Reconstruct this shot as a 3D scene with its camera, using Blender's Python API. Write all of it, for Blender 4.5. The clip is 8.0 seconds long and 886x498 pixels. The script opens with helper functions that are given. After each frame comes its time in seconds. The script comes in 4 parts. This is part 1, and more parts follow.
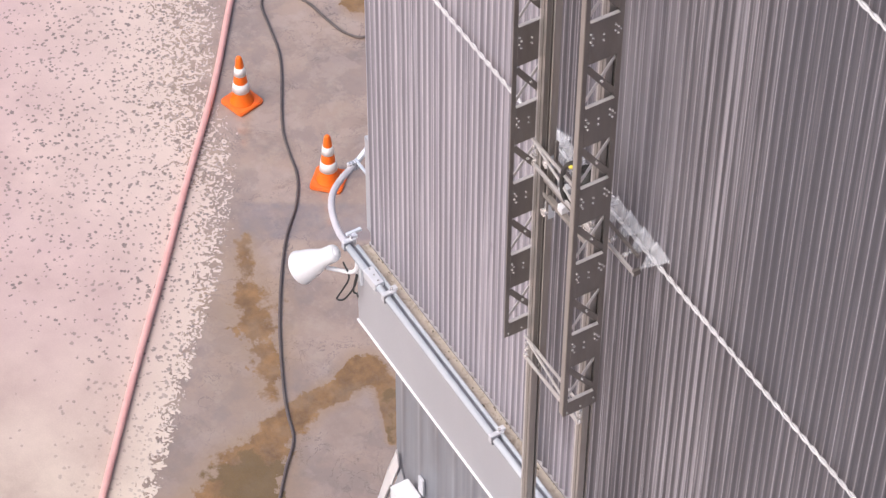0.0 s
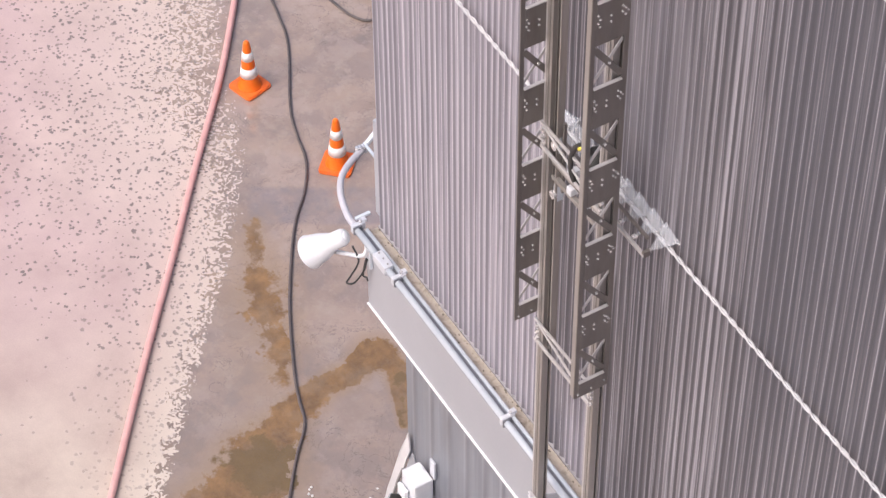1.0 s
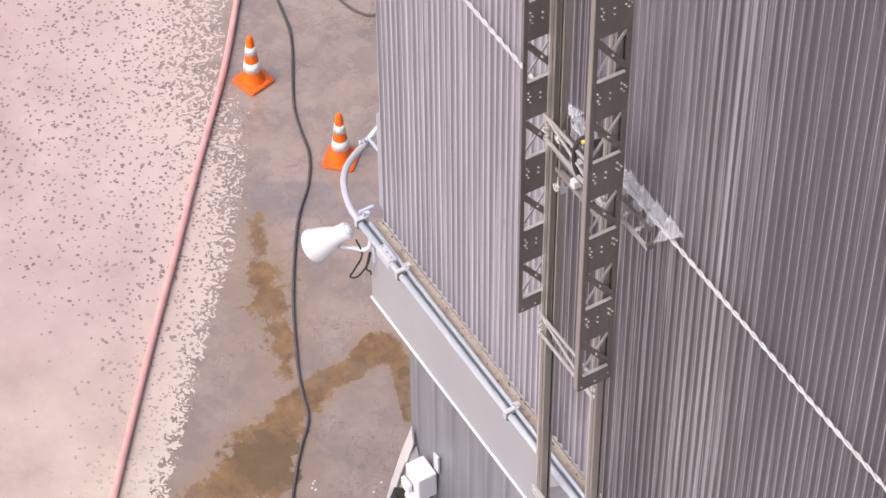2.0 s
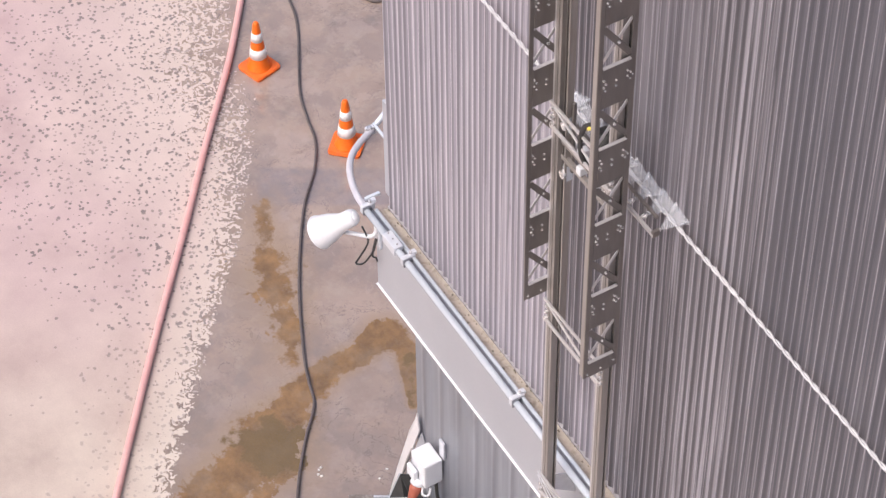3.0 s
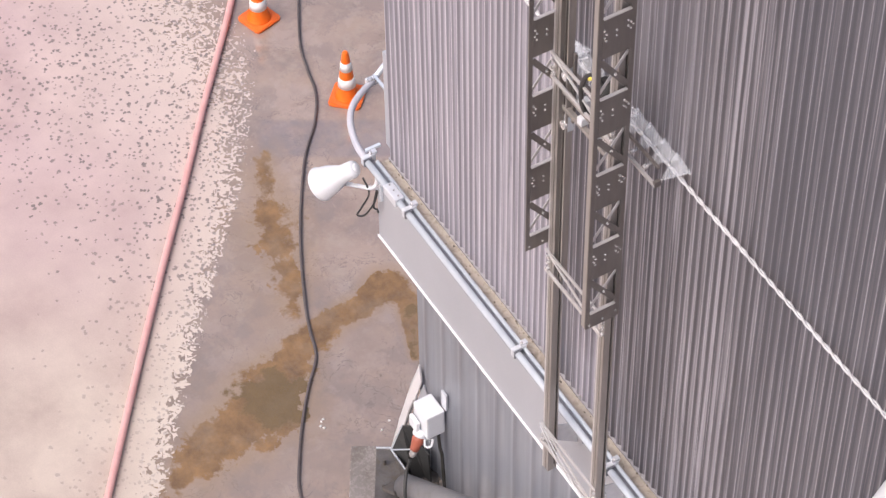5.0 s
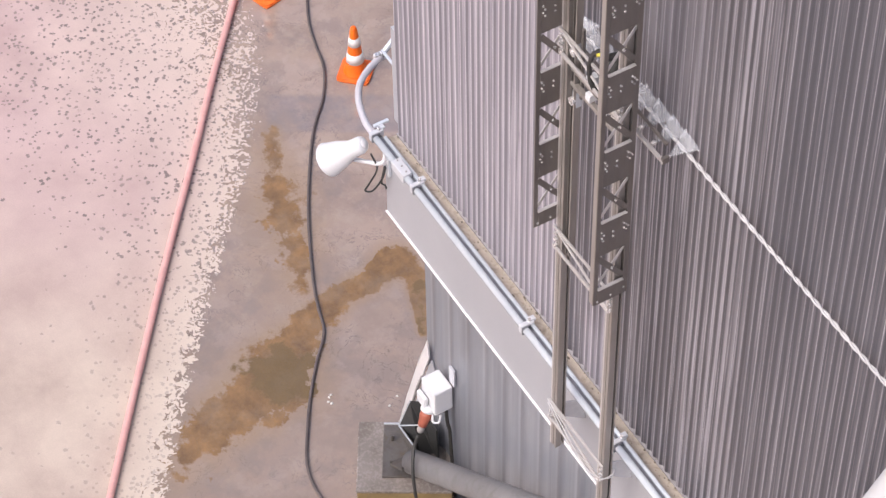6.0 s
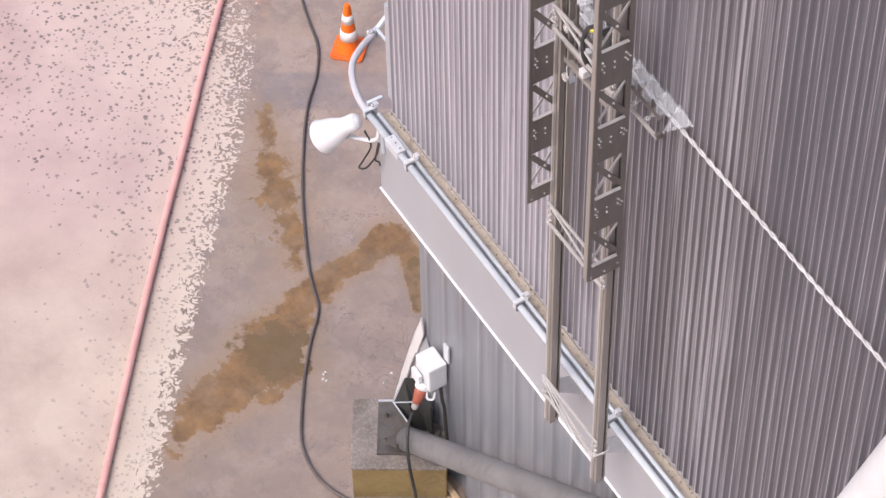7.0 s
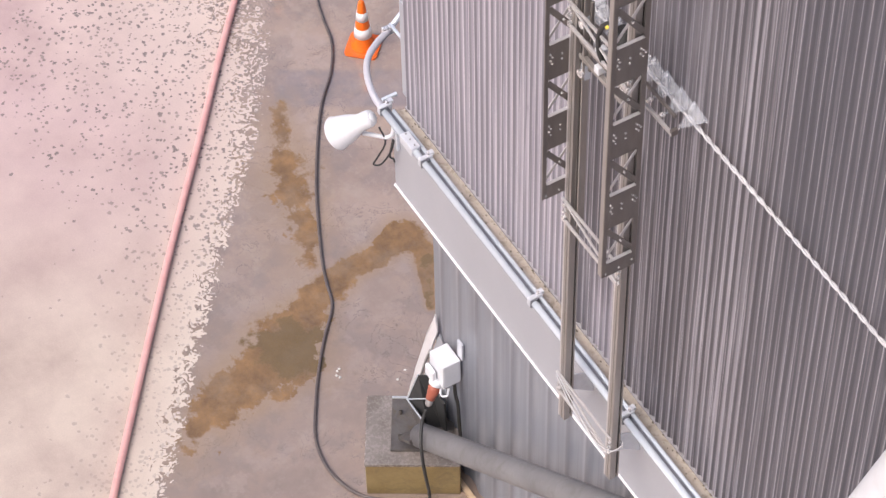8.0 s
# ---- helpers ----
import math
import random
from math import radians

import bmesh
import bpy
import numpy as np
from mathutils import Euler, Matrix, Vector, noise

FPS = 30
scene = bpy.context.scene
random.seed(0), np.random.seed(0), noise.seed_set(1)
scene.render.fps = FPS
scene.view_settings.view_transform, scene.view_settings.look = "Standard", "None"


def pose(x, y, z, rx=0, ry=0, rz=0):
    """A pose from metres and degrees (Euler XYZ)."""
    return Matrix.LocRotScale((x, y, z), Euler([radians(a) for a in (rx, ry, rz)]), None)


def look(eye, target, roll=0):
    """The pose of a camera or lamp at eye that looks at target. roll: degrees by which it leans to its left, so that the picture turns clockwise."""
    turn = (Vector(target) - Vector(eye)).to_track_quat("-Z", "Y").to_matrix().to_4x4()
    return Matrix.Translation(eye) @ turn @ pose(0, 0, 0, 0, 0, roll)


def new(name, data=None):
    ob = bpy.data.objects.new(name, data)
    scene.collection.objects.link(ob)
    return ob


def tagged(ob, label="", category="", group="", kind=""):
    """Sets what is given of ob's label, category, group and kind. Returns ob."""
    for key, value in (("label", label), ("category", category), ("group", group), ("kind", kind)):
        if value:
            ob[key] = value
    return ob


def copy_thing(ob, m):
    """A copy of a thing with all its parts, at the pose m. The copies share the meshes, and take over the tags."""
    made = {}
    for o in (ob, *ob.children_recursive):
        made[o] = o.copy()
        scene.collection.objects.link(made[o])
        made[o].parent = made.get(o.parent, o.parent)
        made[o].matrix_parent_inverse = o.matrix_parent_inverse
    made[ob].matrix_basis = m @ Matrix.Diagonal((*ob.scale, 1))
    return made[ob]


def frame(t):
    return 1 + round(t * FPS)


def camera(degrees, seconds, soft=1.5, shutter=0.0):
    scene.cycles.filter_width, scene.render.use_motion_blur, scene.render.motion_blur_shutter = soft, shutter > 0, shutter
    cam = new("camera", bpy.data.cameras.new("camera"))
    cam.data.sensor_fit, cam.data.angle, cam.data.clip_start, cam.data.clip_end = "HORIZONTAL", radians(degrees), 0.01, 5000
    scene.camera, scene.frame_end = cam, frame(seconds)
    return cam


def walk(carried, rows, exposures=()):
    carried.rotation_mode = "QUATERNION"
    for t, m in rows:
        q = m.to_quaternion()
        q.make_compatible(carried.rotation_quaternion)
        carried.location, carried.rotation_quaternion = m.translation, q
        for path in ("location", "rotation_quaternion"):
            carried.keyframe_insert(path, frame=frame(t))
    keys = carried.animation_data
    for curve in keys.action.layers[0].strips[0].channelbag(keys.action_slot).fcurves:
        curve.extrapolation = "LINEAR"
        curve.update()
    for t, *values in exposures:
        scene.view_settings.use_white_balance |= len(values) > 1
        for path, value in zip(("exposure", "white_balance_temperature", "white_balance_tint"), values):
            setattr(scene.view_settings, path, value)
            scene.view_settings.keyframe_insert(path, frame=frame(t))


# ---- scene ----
cam = camera(19.3, 8.0, soft=1.4)
PATH = [
    (0, (9.027, -4.78, 14.579), (7.867, -4.094, 13.101), 0.2),
    (0.5, (9.015, -4.768, 14.573), (7.858, -4.093, 13.088), -0.5),
    (1, (9.016, -4.769, 14.571), (7.861, -4.095, 13.084), -0.6),
    (1.5, (9.03, -4.784, 14.567), (7.87, -4.117, 13.08), -0.7),
    (1.7, (9.0299, -4.7835, 14.5675), (7.8754, -4.1112, 13.0787), -0.71),
    (2.8, (9.0291, -4.7805, 14.5705), (7.8757, -4.1164, 13.0775), -0.79),
    (3, (9.029, -4.78, 14.571), (7.879, -4.117, 13.075), -0.8),
    (3.5, (9.021, -4.775, 14.569), (7.885, -4.115, 13.061), -0.7),
    (4, (9.022, -4.776, 14.566), (7.887, -4.118, 13.056), -0.8),
    (4.5, (9.023, -4.779, 14.561), (7.888, -4.133, 13.046), -1.2),
    (4.7, (9.0206, -4.7766, 14.5593), (7.8892, -4.1287, 13.0425), -1.21),
    (5.8, (9.0074, -4.7634, 14.5497), (7.8889, -4.1275, 13.0186), -1.29),
    (6, (9.005, -4.761, 14.548), (7.888, -4.127, 13.015), -1.3),
    (6.5, (9.007, -4.758, 14.545), (7.897, -4.125, 13.006), -1.3),
    (7, (9.012, -4.762, 14.543), (7.908, -4.131, 12.999), -1.3),
    (7.5, (9.013, -4.772, 14.546), (7.91, -4.142, 13.001), -1.3),
    (8, (9.026, -4.788, 14.55), (7.918, -4.165, 13.006), -1.5),
]
walk(cam, [(t, look(eye, target, roll)) for t, eye, target, roll in PATH], [(0.0, 0.1, 6150, 13.0)])

# ---- world, sun, exposure ----
SUN_EL, SUN_AZ = radians(54), radians(176)
world = bpy.data.worlds.new("overcast_sky")
scene.world = world
world.use_nodes = True
wn = world.node_tree.nodes
sky = wn.new("ShaderNodeTexSky")
sky.sky_type, sky.sun_disc = "NISHITA", False
sky.sun_elevation, sky.sun_rotation = SUN_EL, SUN_AZ
sky.air_density, sky.dust_density, sky.ozone_density = 1.0, 6.0, 0.6
wn["Background"].inputs["Strength"].default_value = 0.16
world.node_tree.links.new(sky.outputs[0], wn["Background"].inputs["Color"])
sun_data = bpy.data.lights.new("sun", "SUN")
sun_data.energy, sun_data.angle, sun_data.color = 1.5, radians(60), (1.0, 0.95, 0.9)
sun = new("sun", sun_data)
sun_dir = Vector((math.sin(SUN_AZ) * math.cos(SUN_EL), math.cos(SUN_AZ) * math.cos(SUN_EL), math.sin(SUN_EL)))
sun.matrix_world = look(sun_dir * 40, (0, 0, 0))


# ---- materials ----
class Nodes:
    """A small builder for node materials."""

    def __init__(self, name):
        self.mat = bpy.data.materials.new(name)
        self.mat.use_nodes = True
        self.tree = self.mat.node_tree
        self.bsdf = self.tree.nodes["Principled BSDF"]
        self.coord = self.tree.nodes.new("ShaderNodeTexCoord").outputs["Object"]
        self.geo = self.tree.nodes.new("ShaderNodeNewGeometry").outputs["Position"]

    def link(self, a, b):
        self.tree.links.new(a, b)

    def put(self, socket, value):
        if isinstance(value, bpy.types.NodeSocket):
            self.link(value, socket)
        elif isinstance(value, (tuple, list)) and len(value) == 3 and socket.type == "RGBA":
            socket.default_value = (*value, 1)
        else:
            socket.default_value = value

    def set(self, **kw):
        for k, v in kw.items():
            self.put(self.bsdf.inputs[k.replace("_", " ")], v)

    def noise(self, scale, detail=4, rough=0.55, stretch=(1, 1, 1), src=None, distortion=0.0):
        m = self.tree.nodes.new("ShaderNodeMapping")
        m.inputs["Scale"].default_value = stretch
        self.link(src or self.geo, m.inputs["Vector"])
        n = self.tree.nodes.new("ShaderNodeTexNoise")
        n.inputs["Scale"].default_value, n.inputs["Detail"].default_value = scale, detail
        n.inputs["Roughness"].default_value, n.inputs["Distortion"].default_value = rough, distortion
        self.link(m.outputs[0], n.inputs["Vector"])
        return n.outputs["Fac"]

    def voronoi(self, scale, stretch=(1, 1, 1), out="Distance", randomness=1.0):
        m = self.tree.nodes.new("ShaderNodeMapping")
        m.inputs["Scale"].default_value = stretch
        self.link(self.geo, m.inputs["Vector"])
        n = self.tree.nodes.new("ShaderNodeTexVoronoi")
        n.inputs["Scale"].default_value, n.inputs["Randomness"].default_value = scale, randomness
        self.link(m.outputs[0], n.inputs["Vector"])
        return n.outputs[out]

    def math(self, op, a, b=0.0):
        n = self.tree.nodes.new("ShaderNodeMath")
        n.operation = op
        self.put(n.inputs[0], a), self.put(n.inputs[1], b)
        return n.outputs[0]

    def ramp(self, fac, lo, hi, a=0.0, b=1.0):
        n = self.tree.nodes.new("ShaderNodeMapRange")
        for k, v in zip(("Value", "From Min", "From Max", "To Min", "To Max"), (fac, lo, hi, a, b)):
            self.put(n.inputs[k], v)
        return n.outputs[0]

    def mix(self, fac, a, b):
        n = self.tree.nodes.new("ShaderNodeMix")
        n.data_type = "RGBA"
        self.put(n.inputs[0], fac), self.put(n.inputs[6], a), self.put(n.inputs[7], b)
        return n.outputs[2]

    def attr(self, name):
        n = self.tree.nodes.new("ShaderNodeAttribute")
        n.attribute_name = name
        return n.outputs["Fac"]

    def rand(self):
        return self.tree.nodes.new("ShaderNodeObjectInfo").outputs["Random"]

    def bump(self, height, strength=0.3, dist=0.01):
        n = self.tree.nodes.new("ShaderNodeBump")
        n.inputs["Strength"].default_value, n.inputs["Distance"].default_value = strength, dist
        self.link(height, n.inputs["Height"])
        self.link(n.outputs[0], self.bsdf.inputs["Normal"])


def surface(name, a, b, scale=8, rough=0.5, metal=0.0, grain=60, bump=0.15, stretch=(1, 1, 1), dirt=None, dirt_amount=0.0, rough_vary=1.0):
    """A surface of two tones with grain, wear and, where given, patchy dirt."""
    n = Nodes(name)
    broad = n.noise(scale, 5, 0.6, stretch)
    fine = n.noise(grain, 3, 0.5, stretch)
    col = n.mix(n.ramp(n.math("ADD", n.math("MULTIPLY", broad, 0.75), n.math("MULTIPLY", fine, 0.25)), 0.32, 0.68), a, b)
    if dirt:
        col = n.mix(n.math("MULTIPLY", n.ramp(n.noise(scale * 1.7, 6, 0.65, stretch, n.geo, 0.6), 0.5, 0.72), dirt_amount), col, dirt)
    n.set(Base_Color=col, Roughness=n.ramp(fine, 0.2, 0.8, rough - 0.08 * rough_vary, rough + 0.1 * rough_vary), Metallic=metal)
    n.bump(fine, bump, 0.004)
    return n.mat


def cladding(name, dry, wet=None, streaky=0.5):
    """Rolled steel sheet: lit and shaded rib flanks put into the colour, rib by rib, long rain streaks and specks.
    dry, wet: the tones (pan, lighter pan, crest, dark streak and flank), roughness, metal of the dry sheet and of the
    part that was washed."""
    n = Nodes(name)
    broad = n.noise(1.3, 4, 0.6, (1, 1, 0.2))
    lines = n.noise(24, 4, 0.65, (1, 1, 0.015))
    wide = n.noise(3.0, 3, 0.6, (1, 1, 0.02))
    fine = n.noise(120, 2, 0.5)
    hair = n.noise(75, 3, 0.6, (1, 1, 0.008))
    ribs = n.attr("rib_tone")
    patchy = n.noise(2.6, 5, 0.65, (1, 1, 0.6))

    def tone(pan, light, crest, grime_shade, amount):
        col = n.mix(n.ramp(broad, 0.3, 0.7), pan, light)
        col = n.mix(n.math("MULTIPLY", n.ramp(wide, 0.45, 0.65), 0.75), col, light)
        col = n.mix(n.math("MULTIPLY", n.ramp(lines, 0.48, 0.68), 0.7), col, grime_shade)
        # Paler vertical band around x 3.08.
        col = n.mix(n.math("MULTIPLY", n.attr("pale_band"), n.ramp(lines, 0.35, 0.6, 0.95, 0.35)), col, n.mix(0.36, light, crest))
        # Shaded lee flank of each rib, painted dark.
        col = n.mix(n.math("MULTIPLY", n.attr("lee_shade"), n.ramp(ribs, 0.0, 1.0, 0.95, 0.6)), col, grime_shade)
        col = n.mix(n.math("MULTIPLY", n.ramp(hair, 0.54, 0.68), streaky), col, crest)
        col = n.mix(n.math("MULTIPLY", n.ramp(hair, 0.46, 0.34), streaky), col, grime_shade)
        # Lit flank of each rib, painted bright in a strength per rib.
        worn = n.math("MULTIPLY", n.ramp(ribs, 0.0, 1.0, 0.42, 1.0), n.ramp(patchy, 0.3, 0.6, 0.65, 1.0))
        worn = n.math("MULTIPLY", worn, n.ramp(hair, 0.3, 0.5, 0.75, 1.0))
        col = n.mix(n.math("MULTIPLY", n.math("MULTIPLY", n.attr("crest_light"), worn), amount), col, crest)
        return n.mix(n.math("MULTIPLY", n.ramp(n.noise(9, 6, 0.7, (1, 1, 0.35)), 0.64, 0.74), 0.4), col, grime_shade)

    col, rough, metal = tone(*dry[0]), dry[1], dry[2]
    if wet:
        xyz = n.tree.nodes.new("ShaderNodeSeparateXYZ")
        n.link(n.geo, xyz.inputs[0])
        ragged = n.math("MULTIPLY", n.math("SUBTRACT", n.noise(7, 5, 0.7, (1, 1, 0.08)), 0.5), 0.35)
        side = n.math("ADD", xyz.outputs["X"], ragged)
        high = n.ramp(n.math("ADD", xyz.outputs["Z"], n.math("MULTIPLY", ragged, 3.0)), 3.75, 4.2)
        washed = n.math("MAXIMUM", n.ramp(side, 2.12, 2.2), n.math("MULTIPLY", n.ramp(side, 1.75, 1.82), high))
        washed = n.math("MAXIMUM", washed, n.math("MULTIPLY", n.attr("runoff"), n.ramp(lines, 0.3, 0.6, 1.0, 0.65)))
        # Light falloff to the right and upwards, put into the washed sheet's colour.
        wall_shade = n.math("MULTIPLY", n.ramp(side, 3.2, 3.45, 0.22, 1.0), n.ramp(n.math("ADD", xyz.outputs["Z"], ragged), 4.4, 6.4, 0.45, 0.72))
        # Shade behind the mast, put into the wall colour as a dark strip.
        wall_shade = n.math("MAXIMUM", wall_shade, n.math("MULTIPLY", n.attr("mast_shade"), n.ramp(lines, 0.35, 0.6, 0.75, 0.2)))
        damp = n.mix(n.math("MULTIPLY", wall_shade, n.ramp(n.attr("crest_light"), 0.0, 1.0, 1.0, 0.15)), tone(*wet[0]), (0.078, 0.078, 0.095))
        # Paler sheet from x 2.0 to 2.95, setting in above z 5.75.
        pale_zone = n.math("MULTIPLY", n.ramp(side, 2.0, 2.12), n.ramp(side, 2.95, 2.55))
        pale_zone = n.math("MULTIPLY", pale_zone, n.ramp(n.math("ADD", xyz.outputs["Z"], ragged), 5.75, 6.3, 0.0, 0.55))
        damp = n.mix(n.math("MULTIPLY", pale_zone, n.ramp(lines, 0.35, 0.6, 1.0, 0.4)), damp, (0.37, 0.352, 0.392))
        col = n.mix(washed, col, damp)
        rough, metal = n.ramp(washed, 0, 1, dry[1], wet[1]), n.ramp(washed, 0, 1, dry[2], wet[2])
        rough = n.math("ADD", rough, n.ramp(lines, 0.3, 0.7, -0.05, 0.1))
    n.set(Base_Color=col, Roughness=rough, Metallic=metal, Specular_IOR_Level=n.ramp(washed, 0, 1, 0.22, 0.5) if wet else 0.4)
    n.bump(n.math("ADD", fine, n.math("MULTIPLY", lines, 2.0)), 0.10, 0.003)
    return n.mat


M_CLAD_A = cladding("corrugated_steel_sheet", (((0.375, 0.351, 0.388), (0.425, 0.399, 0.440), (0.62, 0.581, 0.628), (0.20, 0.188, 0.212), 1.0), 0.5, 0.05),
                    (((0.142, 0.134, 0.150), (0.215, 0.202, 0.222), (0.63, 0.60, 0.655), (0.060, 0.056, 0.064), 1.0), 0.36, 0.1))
M_CLAD_C = cladding("grey_lower_sheet", (((0.238, 0.247, 0.277), (0.296, 0.306, 0.34), (0.49, 0.502, 0.545), (0.20, 0.206, 0.232), 0.6), 0.35, 0.2), streaky=0.08)
M_FASCIA = surface("grey_fascia_steel", (0.372, 0.378, 0.408), (0.412, 0.418, 0.448), 2.2, 0.38, 0.1, 90, 0.03, (1, 1, 0.5))
M_WHITE_TRIM = surface("white_trim_paint", (0.8, 0.79, 0.8), (0.86, 0.85, 0.86), 6, 0.4, 0.0, 60, 0.05)
M_LEDGE = surface("mossy_ledge", (0.40, 0.345, 0.285), (0.54, 0.475, 0.40), 9, 0.9, 0.0, 50, 0.6, dirt=(0.16, 0.13, 0.095), dirt_amount=0.7)
M_FILLER = surface("weathered_filler", (0.33, 0.315, 0.325), (0.41, 0.395, 0.405), 14, 0.8, 0.0, 60, 0.2, dirt=(0.17, 0.145, 0.12), dirt_amount=0.8)
M_MOSS = surface("dark_moss", (0.14, 0.12, 0.09), (0.22, 0.19, 0.15), 30, 0.95, 0.0, 120, 0.5)
M_GALV = surface("galvanised_steel", (0.72, 0.765, 0.82), (0.80, 0.84, 0.885), 5, 0.2, 0.3, 40, 0.02, rough_vary=0.4)
M_DUCT_SHADE = surface("dark_zinc", (0.16, 0.165, 0.185), (0.25, 0.255, 0.28), 24, 0.4, 0.5, 100, 0.05)
M_PVC = surface("pale_conduit_plastic", (0.48, 0.465, 0.50), (0.56, 0.545, 0.58), 10, 0.4, 0.0, 60, 0.04)
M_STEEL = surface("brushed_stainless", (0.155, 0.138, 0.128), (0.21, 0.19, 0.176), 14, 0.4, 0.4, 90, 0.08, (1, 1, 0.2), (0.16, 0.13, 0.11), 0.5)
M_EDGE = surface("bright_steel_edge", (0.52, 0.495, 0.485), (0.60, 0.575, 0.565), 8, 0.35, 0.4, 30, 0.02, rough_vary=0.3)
M_RAIL = surface("dull_aluminium", (0.29, 0.265, 0.245), (0.38, 0.35, 0.325), 10, 0.4, 0.4, 80, 0.06, (1, 1, 0.12), (0.26, 0.22, 0.18), 0.5)
M_CLIP = surface("pale_clip", (0.56, 0.57, 0.605), (0.68, 0.69, 0.72), 12, 0.35, 0.2, 40, 0.05)
M_SLOT = surface("dark_slot", (0.05, 0.045, 0.04), (0.09, 0.08, 0.075), 20, 0.7)
M_BOLT = surface("zinc_bolt", (0.75, 0.73, 0.72), (0.85, 0.83, 0.82), 40, 0.25, 0.6)
M_WHITE = surface("white_plastic", (0.66, 0.665, 0.685), (0.74, 0.745, 0.765), 5, 0.4, 0.0, 60, 0.03, dirt=(0.62, 0.59, 0.55), dirt_amount=0.25)
M_BLACK = surface("black_rubber", (0.02, 0.02, 0.014), (0.045, 0.043, 0.045), 15, 0.55)
M_CABLE = surface("dusty_black_cable", (0.078, 0.061, 0.057), (0.14, 0.112, 0.106), 12, 0.5, 0.0, 80, 0.2)
M_HOSE = surface("faded_pink_hose", (0.68, 0.355, 0.325), (0.76, 0.45, 0.41), 7, 0.55, 0.0, 80, 0.2, dirt=(0.50, 0.30, 0.27), dirt_amount=0.4)
M_ORANGE = surface("orange_cone_plastic", (0.95, 0.145, 0.004), (0.97, 0.20, 0.012), 9, 0.4, 0.0, 60, 0.05)
M_ORANGE_BASE = surface("worn_orange_rubber", (0.82, 0.13, 0.012), (0.92, 0.20, 0.03), 9, 0.5, 0.0, 60, 0.1, dirt=(0.45, 0.16, 0.07), dirt_amount=0.5)
M_REFLECT = surface("white_reflective_sleeve", (0.8, 0.78, 0.76), (0.86, 0.84, 0.82), 12, 0.3)
M_PLUG = surface("red_plug_plastic", (0.33, 0.085, 0.05), (0.45, 0.14, 0.085), 12, 0.45)
M_PLUG_GREY = surface("grey_gland", (0.25, 0.23, 0.22), (0.33, 0.31, 0.30), 12, 0.5)
M_BLOCK = surface("wet_foundation_concrete", (0.19, 0.163, 0.145), (0.285, 0.25, 0.228), 4, 0.25, 0.0, 50, 0.3, dirt=(0.12, 0.095, 0.07), dirt_amount=0.7)
M_BLOCK_SIDE = surface("rust_stained_concrete", (0.20, 0.135, 0.05), (0.31, 0.225, 0.095), 5, 0.5, 0.0, 50, 0.4, dirt=(0.12, 0.09, 0.05), dirt_amount=0.6)
M_PLATE = surface("worn_base_plate", (0.085, 0.074, 0.068), (0.165, 0.15, 0.14), 9, 0.4, 0.3, 60, 0.2, dirt=(0.12, 0.09, 0.05), dirt_amount=0.6)
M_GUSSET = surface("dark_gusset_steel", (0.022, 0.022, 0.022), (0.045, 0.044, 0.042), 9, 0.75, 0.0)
M_PIPE = surface("grey_painted_pipe", (0.165, 0.16, 0.163), (0.24, 0.233, 0.236), 4, 0.42, 0.1, 60, 0.1, dirt=(0.12, 0.11, 0.10), dirt_amount=0.55)
M_ROPE = surface("pale_cord", (0.50, 0.487, 0.495), (0.64, 0.627, 0.635), 30, 0.8)
M_WOOD = surface("bare_batten", (0.50, 0.36, 0.22), (0.62, 0.47, 0.32), 14, 0.7)
M_YELLOW = surface("yellow_fitting", (0.75, 0.62, 0.06), (0.85, 0.72, 0.1), 14, 0.4)
M_SHEETING = surface("grey_white_sheeting", (0.62, 0.59, 0.59), (0.72, 0.69, 0.69), 6, 0.5, 0.0, 60, 0.1)
M_ROOF = surface("grey_roof_membrane", (0.20, 0.20, 0.20), (0.27, 0.27, 0.27), 0.8, 0.8, 0.0, 20, 0.2)
M_PEBBLE = surface("white_pebble", (0.7, 0.66, 0.62), (0.82, 0.79, 0.76), 30, 0.8)


def water_material():
    n = Nodes("water_spray")
    t = n.tree.nodes.new("ShaderNodeBsdfTransparent")
    d = n.tree.nodes.new("ShaderNodeBsdfDiffuse")
    d.inputs["Color"].default_value = (0.84, 0.86, 0.90, 1)
    m = n.tree.nodes.new("ShaderNodeMixShader")
    across = n.tree.nodes.new("ShaderNodeCombineXYZ")
    n.link(n.attr("jet"), across.inputs[0]), n.link(n.attr("reach"), across.inputs[1])
    streaks = n.ramp(n.noise(9, 4, 0.6, (1, 0.12, 1), across.outputs[0]), 0.3, 0.7, 0.55, 1.0)
    n.link(n.math("MULTIPLY", streaks, n.attr("mist")), m.inputs[0])
    n.link(t.outputs[0], m.inputs[1]), n.link(d.outputs[0], m.inputs[2])
    n.link(m.outputs[0], n.tree.nodes["Material Output"].inputs["Surface"])
    return n.mat


M_SPRAY = water_material()


